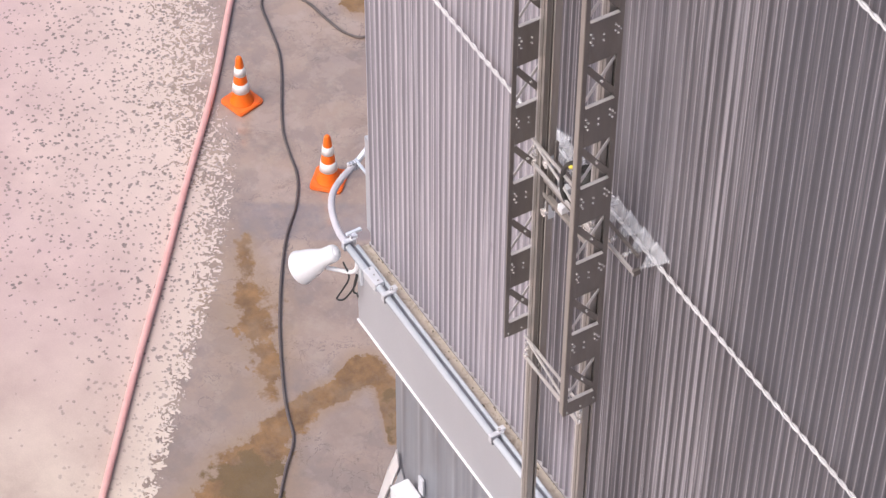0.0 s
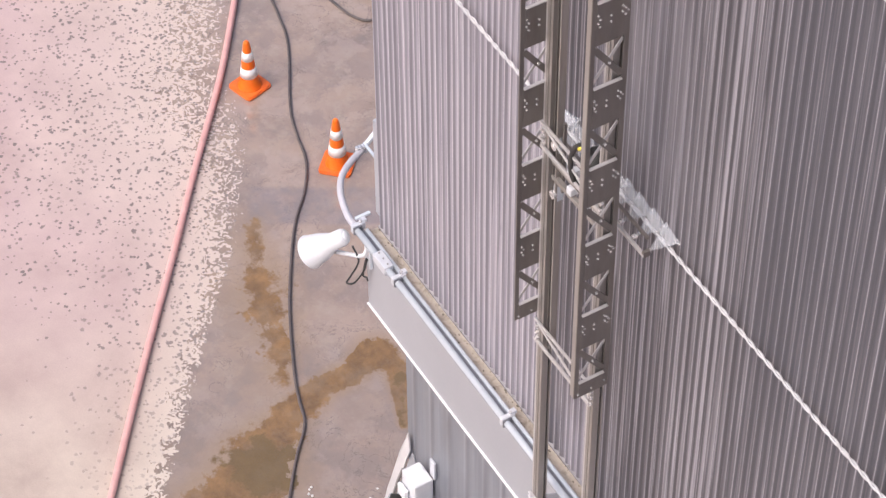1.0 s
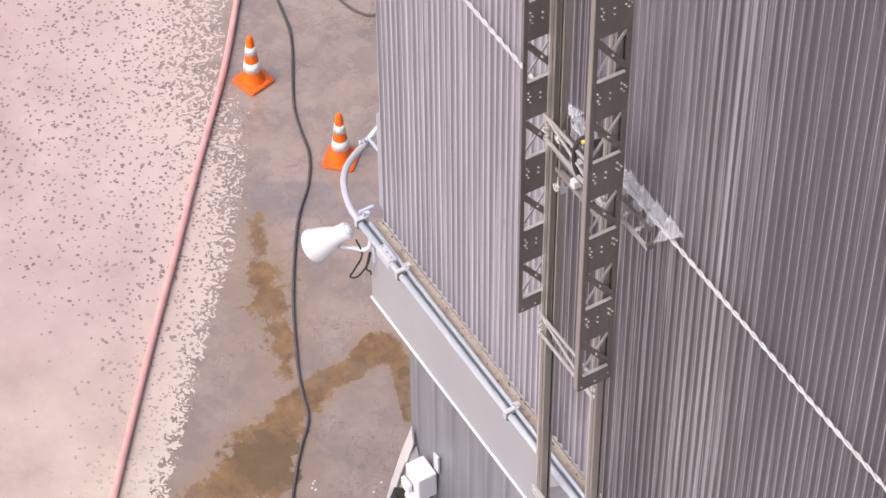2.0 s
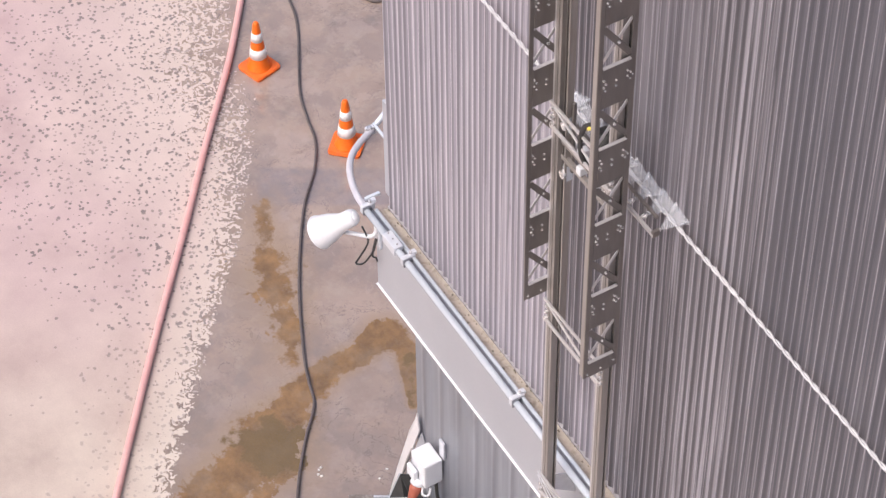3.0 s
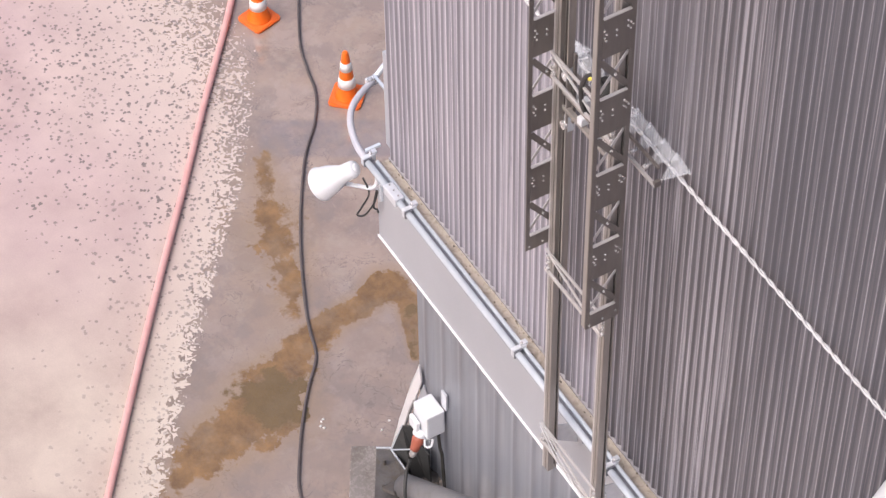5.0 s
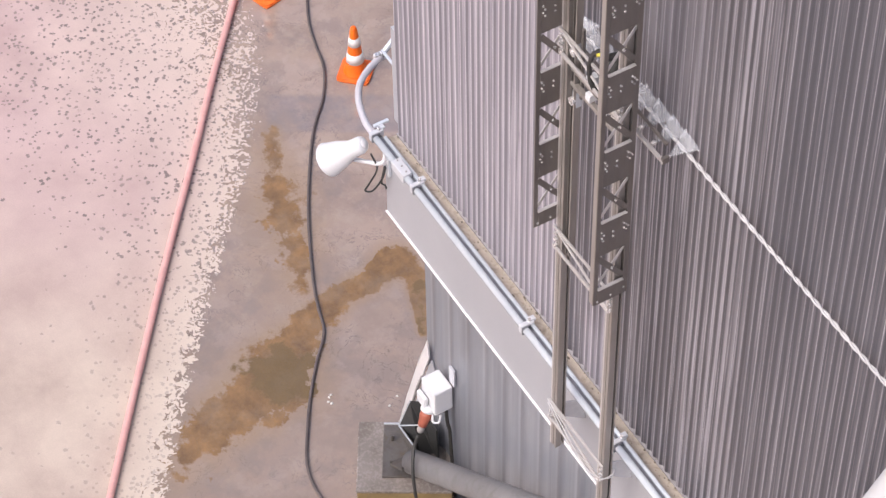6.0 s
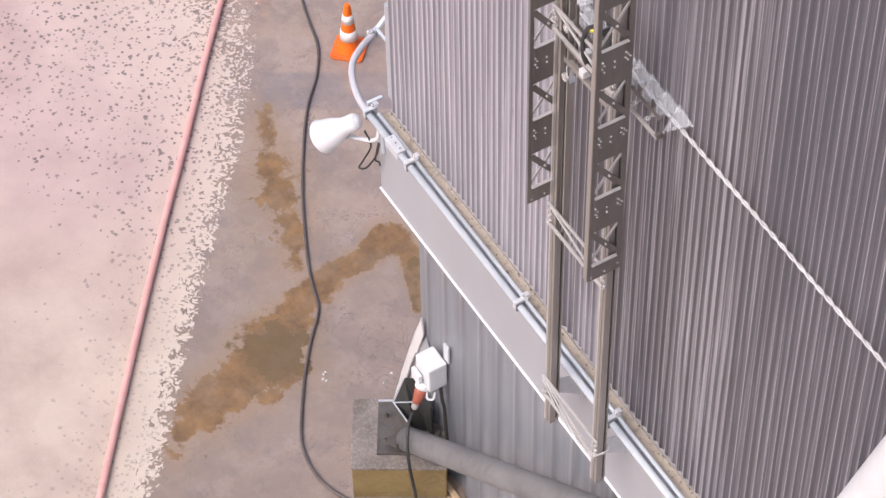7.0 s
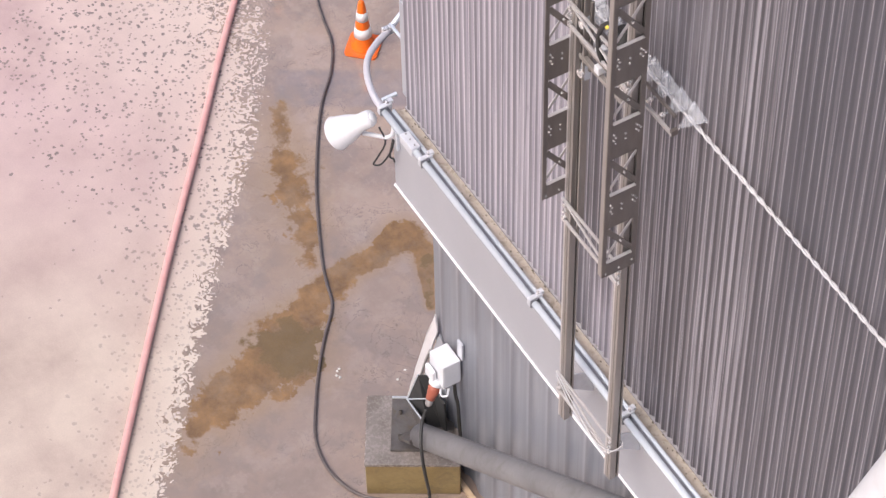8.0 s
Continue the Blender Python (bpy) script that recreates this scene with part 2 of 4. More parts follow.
def ground_material():
    n = Nodes("worn_wet_concrete")
    edge = n.attr("dry_side")            # metres inside the dry, worn part
    brown = n.attr("rust_stain")
    patch = n.attr("repair_patch")
    dark = n.attr("deep_water")
    flake = n.noise(14, 3, 0.55, (1, 1, 1), None, 1.8)
    small = n.noise(34, 3, 0.6, (1, 1, 1), None, 0.8)
    mottle = n.noise(1.6, 5, 0.6)
    grain = n.noise(90, 3, 0.6)
    # pale screed that breaks up into flakes towards its edge
    torn = n.math("ADD", n.math("MULTIPLY", edge, 1.0), n.math("MULTIPLY", n.math("SUBTRACT", flake, 0.5), 1.45))
    torn = n.math("ADD", torn, n.math("MULTIPLY", n.math("SUBTRACT", small, 0.5), 0.35))
    torn = n.math("ADD", torn, n.math("MULTIPLY", n.math("MINIMUM", n.math("ADD", edge, 0.10), 0.0), 3.0))
    pale = n.ramp(torn, -0.02, 0.03)
    # pits, thick near the edge and rare further in
    rag = n.math("MULTIPLY", n.math("SUBTRACT", n.noise(38, 3, 0.6), 0.5), 0.75)
    pits = 0.0
    for scale, size, few, many in ((9.5, 0.20, 0.91, 0.55), (15.5, 0.27, 0.88, 0.30), (24.0, 0.31, 0.88, 0.30)):
        spot = n.ramp(n.math("ADD", n.voronoi(scale, (1, 1, 0.01)), rag), size, size - 0.06)
        pick = n.math("GREATER_THAN", n.voronoi(scale, (1, 1, 0.01), "Color"), n.ramp(edge, 0.25, 1.7, many, few))
        pits = n.math("MAXIMUM", pits, n.math("MULTIPLY", spot, pick))
    pits = n.math("MULTIPLY", pits, n.ramp(n.attr("pitted"), 0.35, 0.8, 0.4, 1.0))
    pits = n.math("MULTIPLY", pits, n.ramp(n.noise(3.5, 4, 0.65), 0.34, 0.56, 0.55, 1.0))
    wet_a = n.mix(n.ramp(mottle, 0.3, 0.7), (0.29, 0.215, 0.172), (0.47, 0.352, 0.285))
    wet = n.mix(n.math("MULTIPLY", n.ramp(n.noise(5.5, 6, 0.68), 0.48, 0.7), 0.5), wet_a, (0.47, 0.387, 0.312))
    wet = n.mix(n.math("MULTIPLY", n.ramp(n.noise(3.1, 6, 0.7), 0.55, 0.75), 0.55), wet, (0.195, 0.165, 0.15))
    wet = n.mix(n.math("MULTIPLY", n.ramp(n.noise(1.9, 6, 0.66, (1, 1, 1), None, 0.15), 0.48, 0.55), 0.32), wet, (0.21, 0.175, 0.17))
    wet = n.mix(n.math("MULTIPLY", n.ramp(n.noise(2.9, 6, 0.68, (1, 1, 1), None, 0.2), 0.52, 0.58), 0.32), wet, (0.50, 0.39, 0.33))
    wet = n.mix(n.ramp(n.attr("pitted"), 0.35, 0.9, 0.34, 0.0), wet, (0.19, 0.148, 0.118))
    cracks = n.ramp(n.math("ABSOLUTE", n.math("SUBTRACT", n.noise(4.3, 6, 0.62, (1, 1, 1), None, 1.0), 0.5)), 0.0, 0.012, 1.0, 0.0)
    cracks = n.math("MULTIPLY", cracks, n.ramp(n.noise(1.7, 3, 0.5), 0.46, 0.6, 0.0, 0.75))
    wet = n.mix(cracks, wet, (0.11, 0.09, 0.085))
    patch = n.math("MULTIPLY", patch, n.ramp(n.noise(3.0, 5, 0.65), 0.3, 0.6, 0.3, 1.3))
    wet = n.mix(n.math("MULTIPLY", patch, 0.5), wet, (0.22, 0.195, 0.21))
    wet = n.mix(n.ramp(n.math("ADD", brown, n.math("MULTIPLY", n.math("SUBTRACT", n.noise(3.2, 5, 0.65), 0.5), 0.8)), 0.0, 0.5, 0.0, 0.62), wet, (0.33, 0.22, 0.12))
    ragged = n.math("ADD", brown, n.math("MULTIPLY", n.math("SUBTRACT", n.noise(5, 6, 0.68), 0.5), 1.35))
    stained = n.ramp(ragged, 0.42, n.ramp(n.noise(1.4, 3, 0.5), 0.4, 0.6, 0.46, 0.58))
    rust = n.mix(n.ramp(n.noise(6, 6, 0.7, (1, 1, 1), None, 0.15), 0.32, 0.68), (0.135, 0.068, 0.010), (0.32, 0.172, 0.048))
    rust = n.mix(n.math("MULTIPLY", n.ramp(n.noise(2.1, 5, 0.65), 0.48, 0.6), 0.28), rust, (0.34, 0.25, 0.165))
    deep = n.ramp(n.math("ADD", dark, n.math("MULTIPLY", n.math("SUBTRACT", n.noise(6, 5, 0.65), 0.5), 1.1)), 0.42, 0.52)
    rust = n.mix(n.math("MULTIPLY", deep, 0.72), rust, (0.115, 0.075, 0.009))
    wet = n.mix(n.math("MULTIPLY", stained, 0.92), wet, rust)
    dry_tone = n.mix(n.ramp(n.noise(2.3, 5, 0.6), 0.3, 0.7), (0.452, 0.324, 0.312), (0.62, 0.466, 0.435))
    dry_tone = n.mix(n.math("MULTIPLY", n.ramp(n.noise(1.1, 5, 0.62), 0.42, 0.62), 0.55), dry_tone, (0.565, 0.418, 0.41))
    dry_tone = n.mix(n.ramp(n.attr("pitted"), 0.35, 0.95, 0.9, 0.0), dry_tone, n.mix(n.ramp(n.noise(1.7, 5, 0.62), 0.36, 0.64), (0.44, 0.355, 0.298), (0.60, 0.505, 0.42)))
    near = n.ramp(edge, 0.0, 0.9, 0.62, 0.0)
    dry_tone = n.mix(near, dry_tone, (0.70, 0.605, 0.51))
    dry = n.mix(pits, dry_tone, (0.22, 0.178, 0.168))
    col = n.mix(pale, wet, dry)
    col = n.mix(n.ramp(grain, 0.3, 0.7, 0.0, 0.14), col, (0.2, 0.17, 0.16))
    gloss = n.mix(pale, n.ramp(n.noise(2.6, 5, 0.6), 0.35, 0.65, 0.03, 0.16), (0.62, 0.62, 0.62))
    n.set(Base_Color=col, Roughness=gloss, Specular_IOR_Level=n.ramp(pale, 0.0, 1.0, 0.6, 0.3),
          Coat_Weight=n.ramp(pale, 0.0, 1.0, 0.7, 0.0), Coat_Roughness=0.03, Coat_IOR=1.95)
    height = n.math("ADD", n.math("MULTIPLY", pale, 0.6), n.math("MULTIPLY", grain, n.ramp(pale, 0.0, 1.0, 0.008, 0.12)))
    height = n.math("SUBTRACT", height, n.math("MULTIPLY", n.math("MULTIPLY", pits, pale), 0.5))
    n.bump(height, 0.5, 0.006)
    return n.mat


M_GROUND = ground_material()


# ---- mesh helpers ----
def finish(name, bm, material, smooth=False):
    me = bpy.data.meshes.new(name)
    bmesh.ops.recalc_face_normals(bm, faces=bm.faces)
    bm.to_mesh(me)
    bm.free()
    for m in material if isinstance(material, (list, tuple)) else (material,):
        me.materials.append(m)
    if smooth:
        for p in me.polygons:
            p.use_smooth = True
    return me


def part(name, bm, material, parent, label="", smooth=False):
    """Links a bmesh as one mesh object under a thing or a part; the mesh is in the parent's frame."""
    ob = new(name, finish(name, bm, material, smooth))
    ob.parent = parent
    if label:
        tagged(ob, label)
    return ob


def thing(name, label, category, group="", kind="", at=(0, 0, 0)):
    ob = new(name)
    ob.empty_display_size = 0.1
    ob.location = at
    return tagged(ob, label, category, group, kind)


def slab(bm, x0, x1, y0, y1, z0, z1, bevel=0.0, m=None):
    """Adds a box with softened edges."""
    r = bmesh.ops.create_cube(bm, size=1.0)
    vs = r["verts"]
    for v in vs:
        v.co = Vector((x0 + (v.co.x + 0.5) * (x1 - x0), y0 + (v.co.y + 0.5) * (y1 - y0), z0 + (v.co.z + 0.5) * (z1 - z0)))
    if bevel:
        es = list({e for v in vs for e in v.link_edges})
        r = bmesh.ops.bevel(bm, geom=es, offset=bevel, segments=2, affect="EDGES", profile=0.6)
        vs = list({v for f in r["faces"] for v in f.verts} | {v for v in vs if v.is_valid})
    if m is not None:
        bmesh.ops.transform(bm, matrix=m, verts=[v for v in vs if v.is_valid])
    return bm


def box(*a, **k):
    return slab(bmesh.new(), *a, **k)


def smooth_path(points, n=8):
    """A Catmull-Rom line through the points."""
    p = [Vector(q) for q in points]
    p = [p[0] * 2 - p[1]] + p + [p[-1] * 2 - p[-2]]
    out = []
    for i in range(1, len(p) - 2):
        for k in range(n):
            t = k / n
            out.append(0.5 * (2 * p[i] + (p[i + 1] - p[i - 1]) * t + (2 * p[i - 1] - 5 * p[i] + 4 * p[i + 1] - p[i + 2]) * t * t
                              + (3 * p[i] - p[i - 1] - 3 * p[i + 1] + p[i + 2]) * t ** 3))
    return out + [p[-2]]


def tube(bm, path, radius, sides=10, caps=True, twist=0.0, flat=1.0):
    """Sweeps a round section along a path; radius may be a number or a list."""
    path = [Vector(q) for q in path]
    rings, up = [], Vector((0, 0, 1))
    for i, c in enumerate(path):
        d = (path[min(i + 1, len(path) - 1)] - path[max(i - 1, 0)]).normalized()
        if abs(d.dot(up)) > 0.95:
            up = Vector((1, 0, 0)) if abs(d.x) < 0.9 else Vector((0, 1, 0))
        s = d.cross(up).normalized()
        u = s.cross(d).normalized()
        up = u
        r = radius[i] if isinstance(radius, (list, tuple)) else radius
        rings.append([bm.verts.new(c + s * (r * math.cos(a)) + u * (r * flat * math.sin(a)))
                      for a in (2 * math.pi * k / sides + twist * i for k in range(sides))])
    for a, b in zip(rings, rings[1:]):
        for k in range(sides):
            bm.faces.new((a[k], a[(k + 1) % sides], b[(k + 1) % sides], b[k]))
    if caps:
        bm.faces.new(rings[0][::-1]), bm.faces.new(rings[-1])
    return bm


def prism(bm, outline, axis, lo, hi):
    """Extrudes an outline of pairs along an axis (0 x, 1 y, 2 z)."""
    def place(a, b, c):
        q = [a, b]
        q.insert(axis, c)
        return bm.verts.new(q)
    low, high = [place(a, b, lo) for a, b in outline], [place(a, b, hi) for a, b in outline]
    n = len(outline)
    for k in range(n):
        bm.faces.new((low[k], low[(k + 1) % n], high[(k + 1) % n], high[k]))
    bm.faces.new(low[::-1]), bm.faces.new(high)
    return bm


def lathe(bm, profile, sides=28, m=None):
    """Turns (radius, height) pairs round z; a radius of zero closes the end."""
    rings = []
    for r, z in profile:
        if r <= 0:
            rings.append([bm.verts.new((0, 0, z))])
        else:
            rings.append([bm.verts.new((r * math.cos(2 * math.pi * k / sides), r * math.sin(2 * math.pi * k / sides), z)) for k in range(sides)])
    for a, b in zip(rings, rings[1:]):
        for k in range(sides):
            j = (k + 1) % sides
            if len(a) == 1:
                bm.faces.new((a[0], b[k], b[j]))
            elif len(b) == 1:
                bm.faces.new((a[k], a[j], b[0]))
            else:
                bm.faces.new((a[k], a[j], b[j], b[k]))
    if m is not None:
        bmesh.ops.transform(bm, matrix=m, verts=bm.verts)
    return bm


def along(a, b):
    """The pose at a whose z axis points to b."""
    d = Vector(b) - Vector(a)
    return Matrix.Translation(a) @ d.to_track_quat("Z", "Y").to_matrix().to_4x4()


# ---- ground ----
def ground():
    def lines(lo, hi, step):
        core = list(np.arange(lo, hi + 1e-6, step))
        out, d = [], 0.1
        while d < 1500:
            out.append(d)
            d *= 1.7
        return np.array([lo - q for q in out[::-1]] + core + [hi + q for q in out])
    xs, ys = lines(-7.4, 1.6, 0.03), lines(-3.4, 3.6, 0.03)
    gx, gy = np.meshgrid(xs, ys, indexing="ij")
    nx, ny = gx.shape
    co = np.stack([gx, gy, np.zeros_like(gx)], -1).reshape(-1, 3)
    idx = np.arange(nx * ny).reshape(nx, ny)
    faces = np.stack([idx[:-1, :-1], idx[1:, :-1], idx[1:, 1:], idx[:-1, 1:]], -1).reshape(-1, 4)
    me = bpy.data.meshes.new("ground")
    me.from_pydata(co.tolist(), [], faces.tolist())
    x, y = co[:, 0], co[:, 1]
    # Past x 0.9 the unseen yard is set pale to bounce light wallwards.
    bx = [-60, -7.5, -5.9, -4.84, -3.84, -3.15, -2.41, -1.47, -0.4, 0.9, 2.2, 60]
    by = [52, 2.75, 1.62, 1.03, 0.80, 0.40, -0.19, -0.93, -1.75, -2.0, -0.6, -0.5]
    dry = (np.interp(x, bx, by) - y) * 0.78 * np.interp(x, [-4.2, -2.2], [0.62, 2.0])

    def streak(points, widths):
        best = np.full(len(x), -9.0)
        for (ax, ay), (cx, cy), w0, w1 in zip(points, points[1:], widths, widths[1:]):
            dx, dy = cx - ax, cy - ay
            t = np.clip(((x - ax) * dx + (y - ay) * dy) / (dx * dx + dy * dy), 0, 1)
            d = np.hypot(x - ax - t * dx, y - ay - t * dy)
            best = np.maximum(best, 1 - d / (2 * (w0 + (w1 - w0) * t)))
        return np.clip(best, 0, 1)

    upper = [(-3.28, 0.76), (-3.05, 0.64), (-2.84, 0.55), (-2.66, 0.46), (-2.44, 0.41), (-2.15, 0.34), (-1.95, 0.26), (-1.80, 0.20)]
    lower = [(-1.0, 0.74), (-1.14, 0.80), (-1.31, 0.89), (-1.49, 0.96), (-1.70, 0.90), (-1.61, 0.68), (-1.60, 0.43), (-1.54, 0.22), (-1.47, 0.02), (-1.34, -0.19), (-1.17, -0.37),
             (-1.11, -0.56), (-1.06, -0.84), (-0.98, -1.02), (-0.92, -1.16)]
    rust = 0.64 * streak(upper, [0.06, 0.12, 0.15, 0.24, 0.21, 0.16, 0.12, 0.09])
    rust = np.maximum(rust, streak(lower, [0.03, 0.04, 0.06, 0.10, 0.12, 0.10, 0.09, 0.11, 0.14, 0.21, 0.26, 0.23, 0.19, 0.15, 0.08]))
    rust = np.maximum(rust, 0.30 * streak([(-3.25, 0.74), (-2.66, 0.42), (-2.14, 0.24), (-1.6, 0.02)], [0.14, 0.26, 0.24, 0.2]))
    rust = np.maximum(rust, 0.40 * streak([(-1.2, -0.5), (-1.0, -1.0), (-0.8, -1.3)], [0.3, 0.3, 0.2]))
    rust = np.maximum(rust, streak([(-5.15, 2.75), (-5.0, 2.95), (-4.8, 3.0)], [0.1, 0.16, 0.16]))
    deep = streak([(-1.5, -0.64), (-1.35, -0.41), (-1.16, -0.26), (-1.10, -0.10)], [0.03, 0.08, 0.24, 0.15])
    deep = np.maximum(deep, 0.5 * streak([(-1.0, 0.74), (-1.14, 0.80), (-1.40, 0.93)], [0.06, 0.08, 0.1]))
    c, s = math.cos(radians(58.5)), math.sin(radians(58.5))
    u, v = (x + 3.64) * c + (y - 0.89) * s, -(x + 3.64) * s + (y - 0.89) * c
    patch = np.clip(np.minimum(np.minimum(u, 1.6 - u), np.minimum(v + 0.42, -v)) / 0.04, 0, 1)
    pitted = np.interp(0.86 * x - 0.51 * y, [-3.7, -2.4, -0.9], [1.0, 0.8, 0.35])
    for key, values in (("pitted", pitted), ("dry_side", dry), ("rust_stain", rust), ("deep_water", deep), ("repair_patch", patch)):
        me.attributes.new(key, "FLOAT", "POINT").data.foreach_set("value", values.astype(np.float32))
    me.materials.append(M_GROUND)
    return tagged(new("ground", me), "worn pale concrete yard with wet rust-stained strip", "ground", kind="structure")


ground()


# ---- building ----
WALL_Y, FASCIA_Y, LOWER_Y = 0.10, 0.0, 0.23
FASCIA_Z0, FASCIA_Z1, END_X = 2.71, 3.34, -0.05
FAR_X, TOP_Z = 8.6, 12.5


def corrugated(name, x0, x1, z0, z1, y, profile, pitch, material, label, thickness=0.05):
    """A profiled sheet wall; profile gives (share of the pitch, depth outwards)."""
    line, k = [], 0
    while x0 + k * pitch < x1:
        for s, d in profile:
            px = x0 + (k + s) * pitch
            if px <= x1:
                line.append((px, y - d))
        k += 1
    line.append((x1, y))
    bm = bmesh.new()
    low, high = [bm.verts.new((a, b, z0)) for a, b in line], [bm.verts.new((a, b, z1)) for a, b in line]
    for k in range(len(line) - 1):
        bm.faces.new((low[k], low[k + 1], high[k + 1], high[k]))
    rims = []
    for z in (z0, z1):
        rims.append([bm.verts.new((a, b, z)) for a, b in line] + [bm.verts.new((a, y + thickness, z)) for a in (x1, x0)])
        bm.faces.new(rims[-1])
    for k in range(len(line) - 1, len(line) + 2):
        q = [k, (k + 1) % (len(line) + 2)]
        bm.faces.new([bm.verts.new(rims[0][i].co) for i in q] + [bm.verts.new(rims[1][i].co) for i in q[::-1]])
    me = finish(name, bm, material, True)
    co = np.empty(len(me.vertices) * 3, np.float32)
    me.vertices.foreach_get("co", co)
    share = ((co[0::3] - x0) / pitch) % 1.0

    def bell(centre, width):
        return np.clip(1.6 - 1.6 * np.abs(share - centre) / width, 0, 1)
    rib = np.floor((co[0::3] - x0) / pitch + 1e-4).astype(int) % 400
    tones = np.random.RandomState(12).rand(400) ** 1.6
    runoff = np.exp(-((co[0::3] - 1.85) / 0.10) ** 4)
    # The first two masks carry the ribs' painted light and shade.
    for key, values in (("crest_light", bell(0.38, 0.115)), ("lee_shade", bell(0.66, 0.22)), ("pale_band", np.exp(-((co[0::3] - 3.08) / 0.15) ** 2)),
                        ("rib_tone", tones[rib]), ("runoff", runoff), ("mast_shade", np.exp(-((co[0::3] - 1.87) / 0.13) ** 6))):
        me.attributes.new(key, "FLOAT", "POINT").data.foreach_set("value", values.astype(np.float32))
    return tagged(new(name, me), label, "wall", kind="structure")


PITCH = 0.0556
SINE = [(k / 16, 0.0062 - 0.0062 * math.cos(2 * math.pi * k / 16)) for k in range(16)]
DEEP = [(0.0, 0.0), (0.25, 0.0), (0.40, 0.004), (0.55, 0.014), (0.70, 0.018), (0.80, 0.014), (0.90, 0.004)]
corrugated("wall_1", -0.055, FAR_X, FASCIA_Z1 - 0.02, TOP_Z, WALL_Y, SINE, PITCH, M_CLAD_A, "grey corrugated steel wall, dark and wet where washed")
corrugated("wall_2", -0.02, FAR_X, 0.0, FASCIA_Z0 + 0.1, LOWER_Y, DEEP, 0.21, M_CLAD_C, "grey broad-ribbed steel wall under the fascia")
end_wall = new("wall_3", finish("wall_3", slab(slab(bmesh.new(), -0.054, -0.02, WALL_Y + 0.052, 9, FASCIA_Z1, TOP_Z), -0.015, 0.06, LOWER_Y + 0.052, 9, 0, FASCIA_Z0), M_CLAD_A))
tagged(end_wall, "light grey steel end wall", "wall", kind="structure")
back = new("wall_4", finish("wall_4", slab(slab(bmesh.new(), -0.1, FAR_X, 9.0, 9.1, 0, TOP_Z), FAR_X + 0.002, FAR_X + 0.1, LOWER_Y, 9.1, 0, TOP_Z), M_CLAD_A))
tagged(back, "light grey steel rear wall", "wall", kind="structure")
tagged(new("roof", finish("roof", box(-0.2, FAR_X + 0.15, 0.08, 9.2, TOP_Z + 0.003, TOP_Z + 0.15, bevel=0.02), M_ROOF)), "flat grey roof", "roof", kind="structure")

fascia = thing("fascia", "smooth grey steel fascia band with dirty ledge", "fascia", kind="structure")
part("fascia_panel", box(END_X, FAR_X, FASCIA_Y, FASCIA_Y + 0.03, FASCIA_Z0 + 0.012, FASCIA_Z1 - 0.02, bevel=0.004), M_FASCIA, fascia)
part("fascia_return", box(END_X, END_X + 0.03, FASCIA_Y + 0.032, 9.0, FASCIA_Z0 + 0.012, FASCIA_Z1 - 0.02, bevel=0.004), M_FASCIA, fascia)
part("soffit", box(END_X + 0.032, FAR_X, FASCIA_Y + 0.032, 1.2, FASCIA_Z0 + 0.02, FASCIA_Z0 + 0.05), M_FASCIA, fascia)
part("drip_edge", box(END_X - 0.006, FAR_X, FASCIA_Y - 0.010, FASCIA_Y + 0.012, FASCIA_Z0 - 0.002, FASCIA_Z0 + 0.008, bevel=0.002), M_WHITE_TRIM, fascia, "thin white drip edge")


def ledge():
    bm = bmesh.new()
    xs = np.arange(END_X, FAR_X, 0.03)
    rows = []
    for x in xs:
        row = []
        for j in range(7):
            y = FASCIA_Y - 0.008 + j / 6 * (WALL_Y - FASCIA_Y + 0.03)
            h = 0.004 * noise.noise((x * 9, y * 9, 3.1)) + 0.003 * noise.noise((x * 26, y * 26, 7.7))
            row.append(bm.verts.new((x, y, FASCIA_Z1 + (h if j else -0.02))))
        rows.append(row)
    for a, b in zip(rows, rows[1:]):
        for j in range(6):
            bm.faces.new((a[j], b[j], b[j + 1], a[j + 1]))
    return bm


part("ledge", ledge(), M_LEDGE, fascia, "brown ledge with moss and grit", True)
def moss():
    rng = random.Random(9)
    bm = bmesh.new()
    x = END_X + 0.02
    while x < FAR_X - 0.1:
        r = rng.uniform(0.002, 0.009) * rng.random() ** 0.6
        m = Matrix.Translation((x, WALL_Y - 0.018 - 0.06 * rng.random() ** 2, FASCIA_Z1 + 0.002)) @ Matrix.Diagonal((rng.uniform(1.0, 2.2), 1.0, 0.7, 1.0))
        bmesh.ops.create_icosphere(bm, subdivisions=1, radius=r, matrix=m)
        x += rng.uniform(0.004, 0.05)
    return bm


part("foot_filler", box(END_X + 0.002, FAR_X, WALL_Y - 0.0165, WALL_Y + 0.004, FASCIA_Z1 - 0.012, FASCIA_Z1 + 0.015), M_FILLER, fascia, "grey filler strip under the ribs")
tagged(part("moss", moss(), M_MOSS, fascia, "dark moss and grit along the wall foot"), kind="stuff")
part("corner_trim", box(-0.10, -0.056, WALL_Y + 0.0, WALL_Y + 0.12, FASCIA_Z1 + 0.08, 4.18, bevel=0.004), M_FASCIA, fascia)


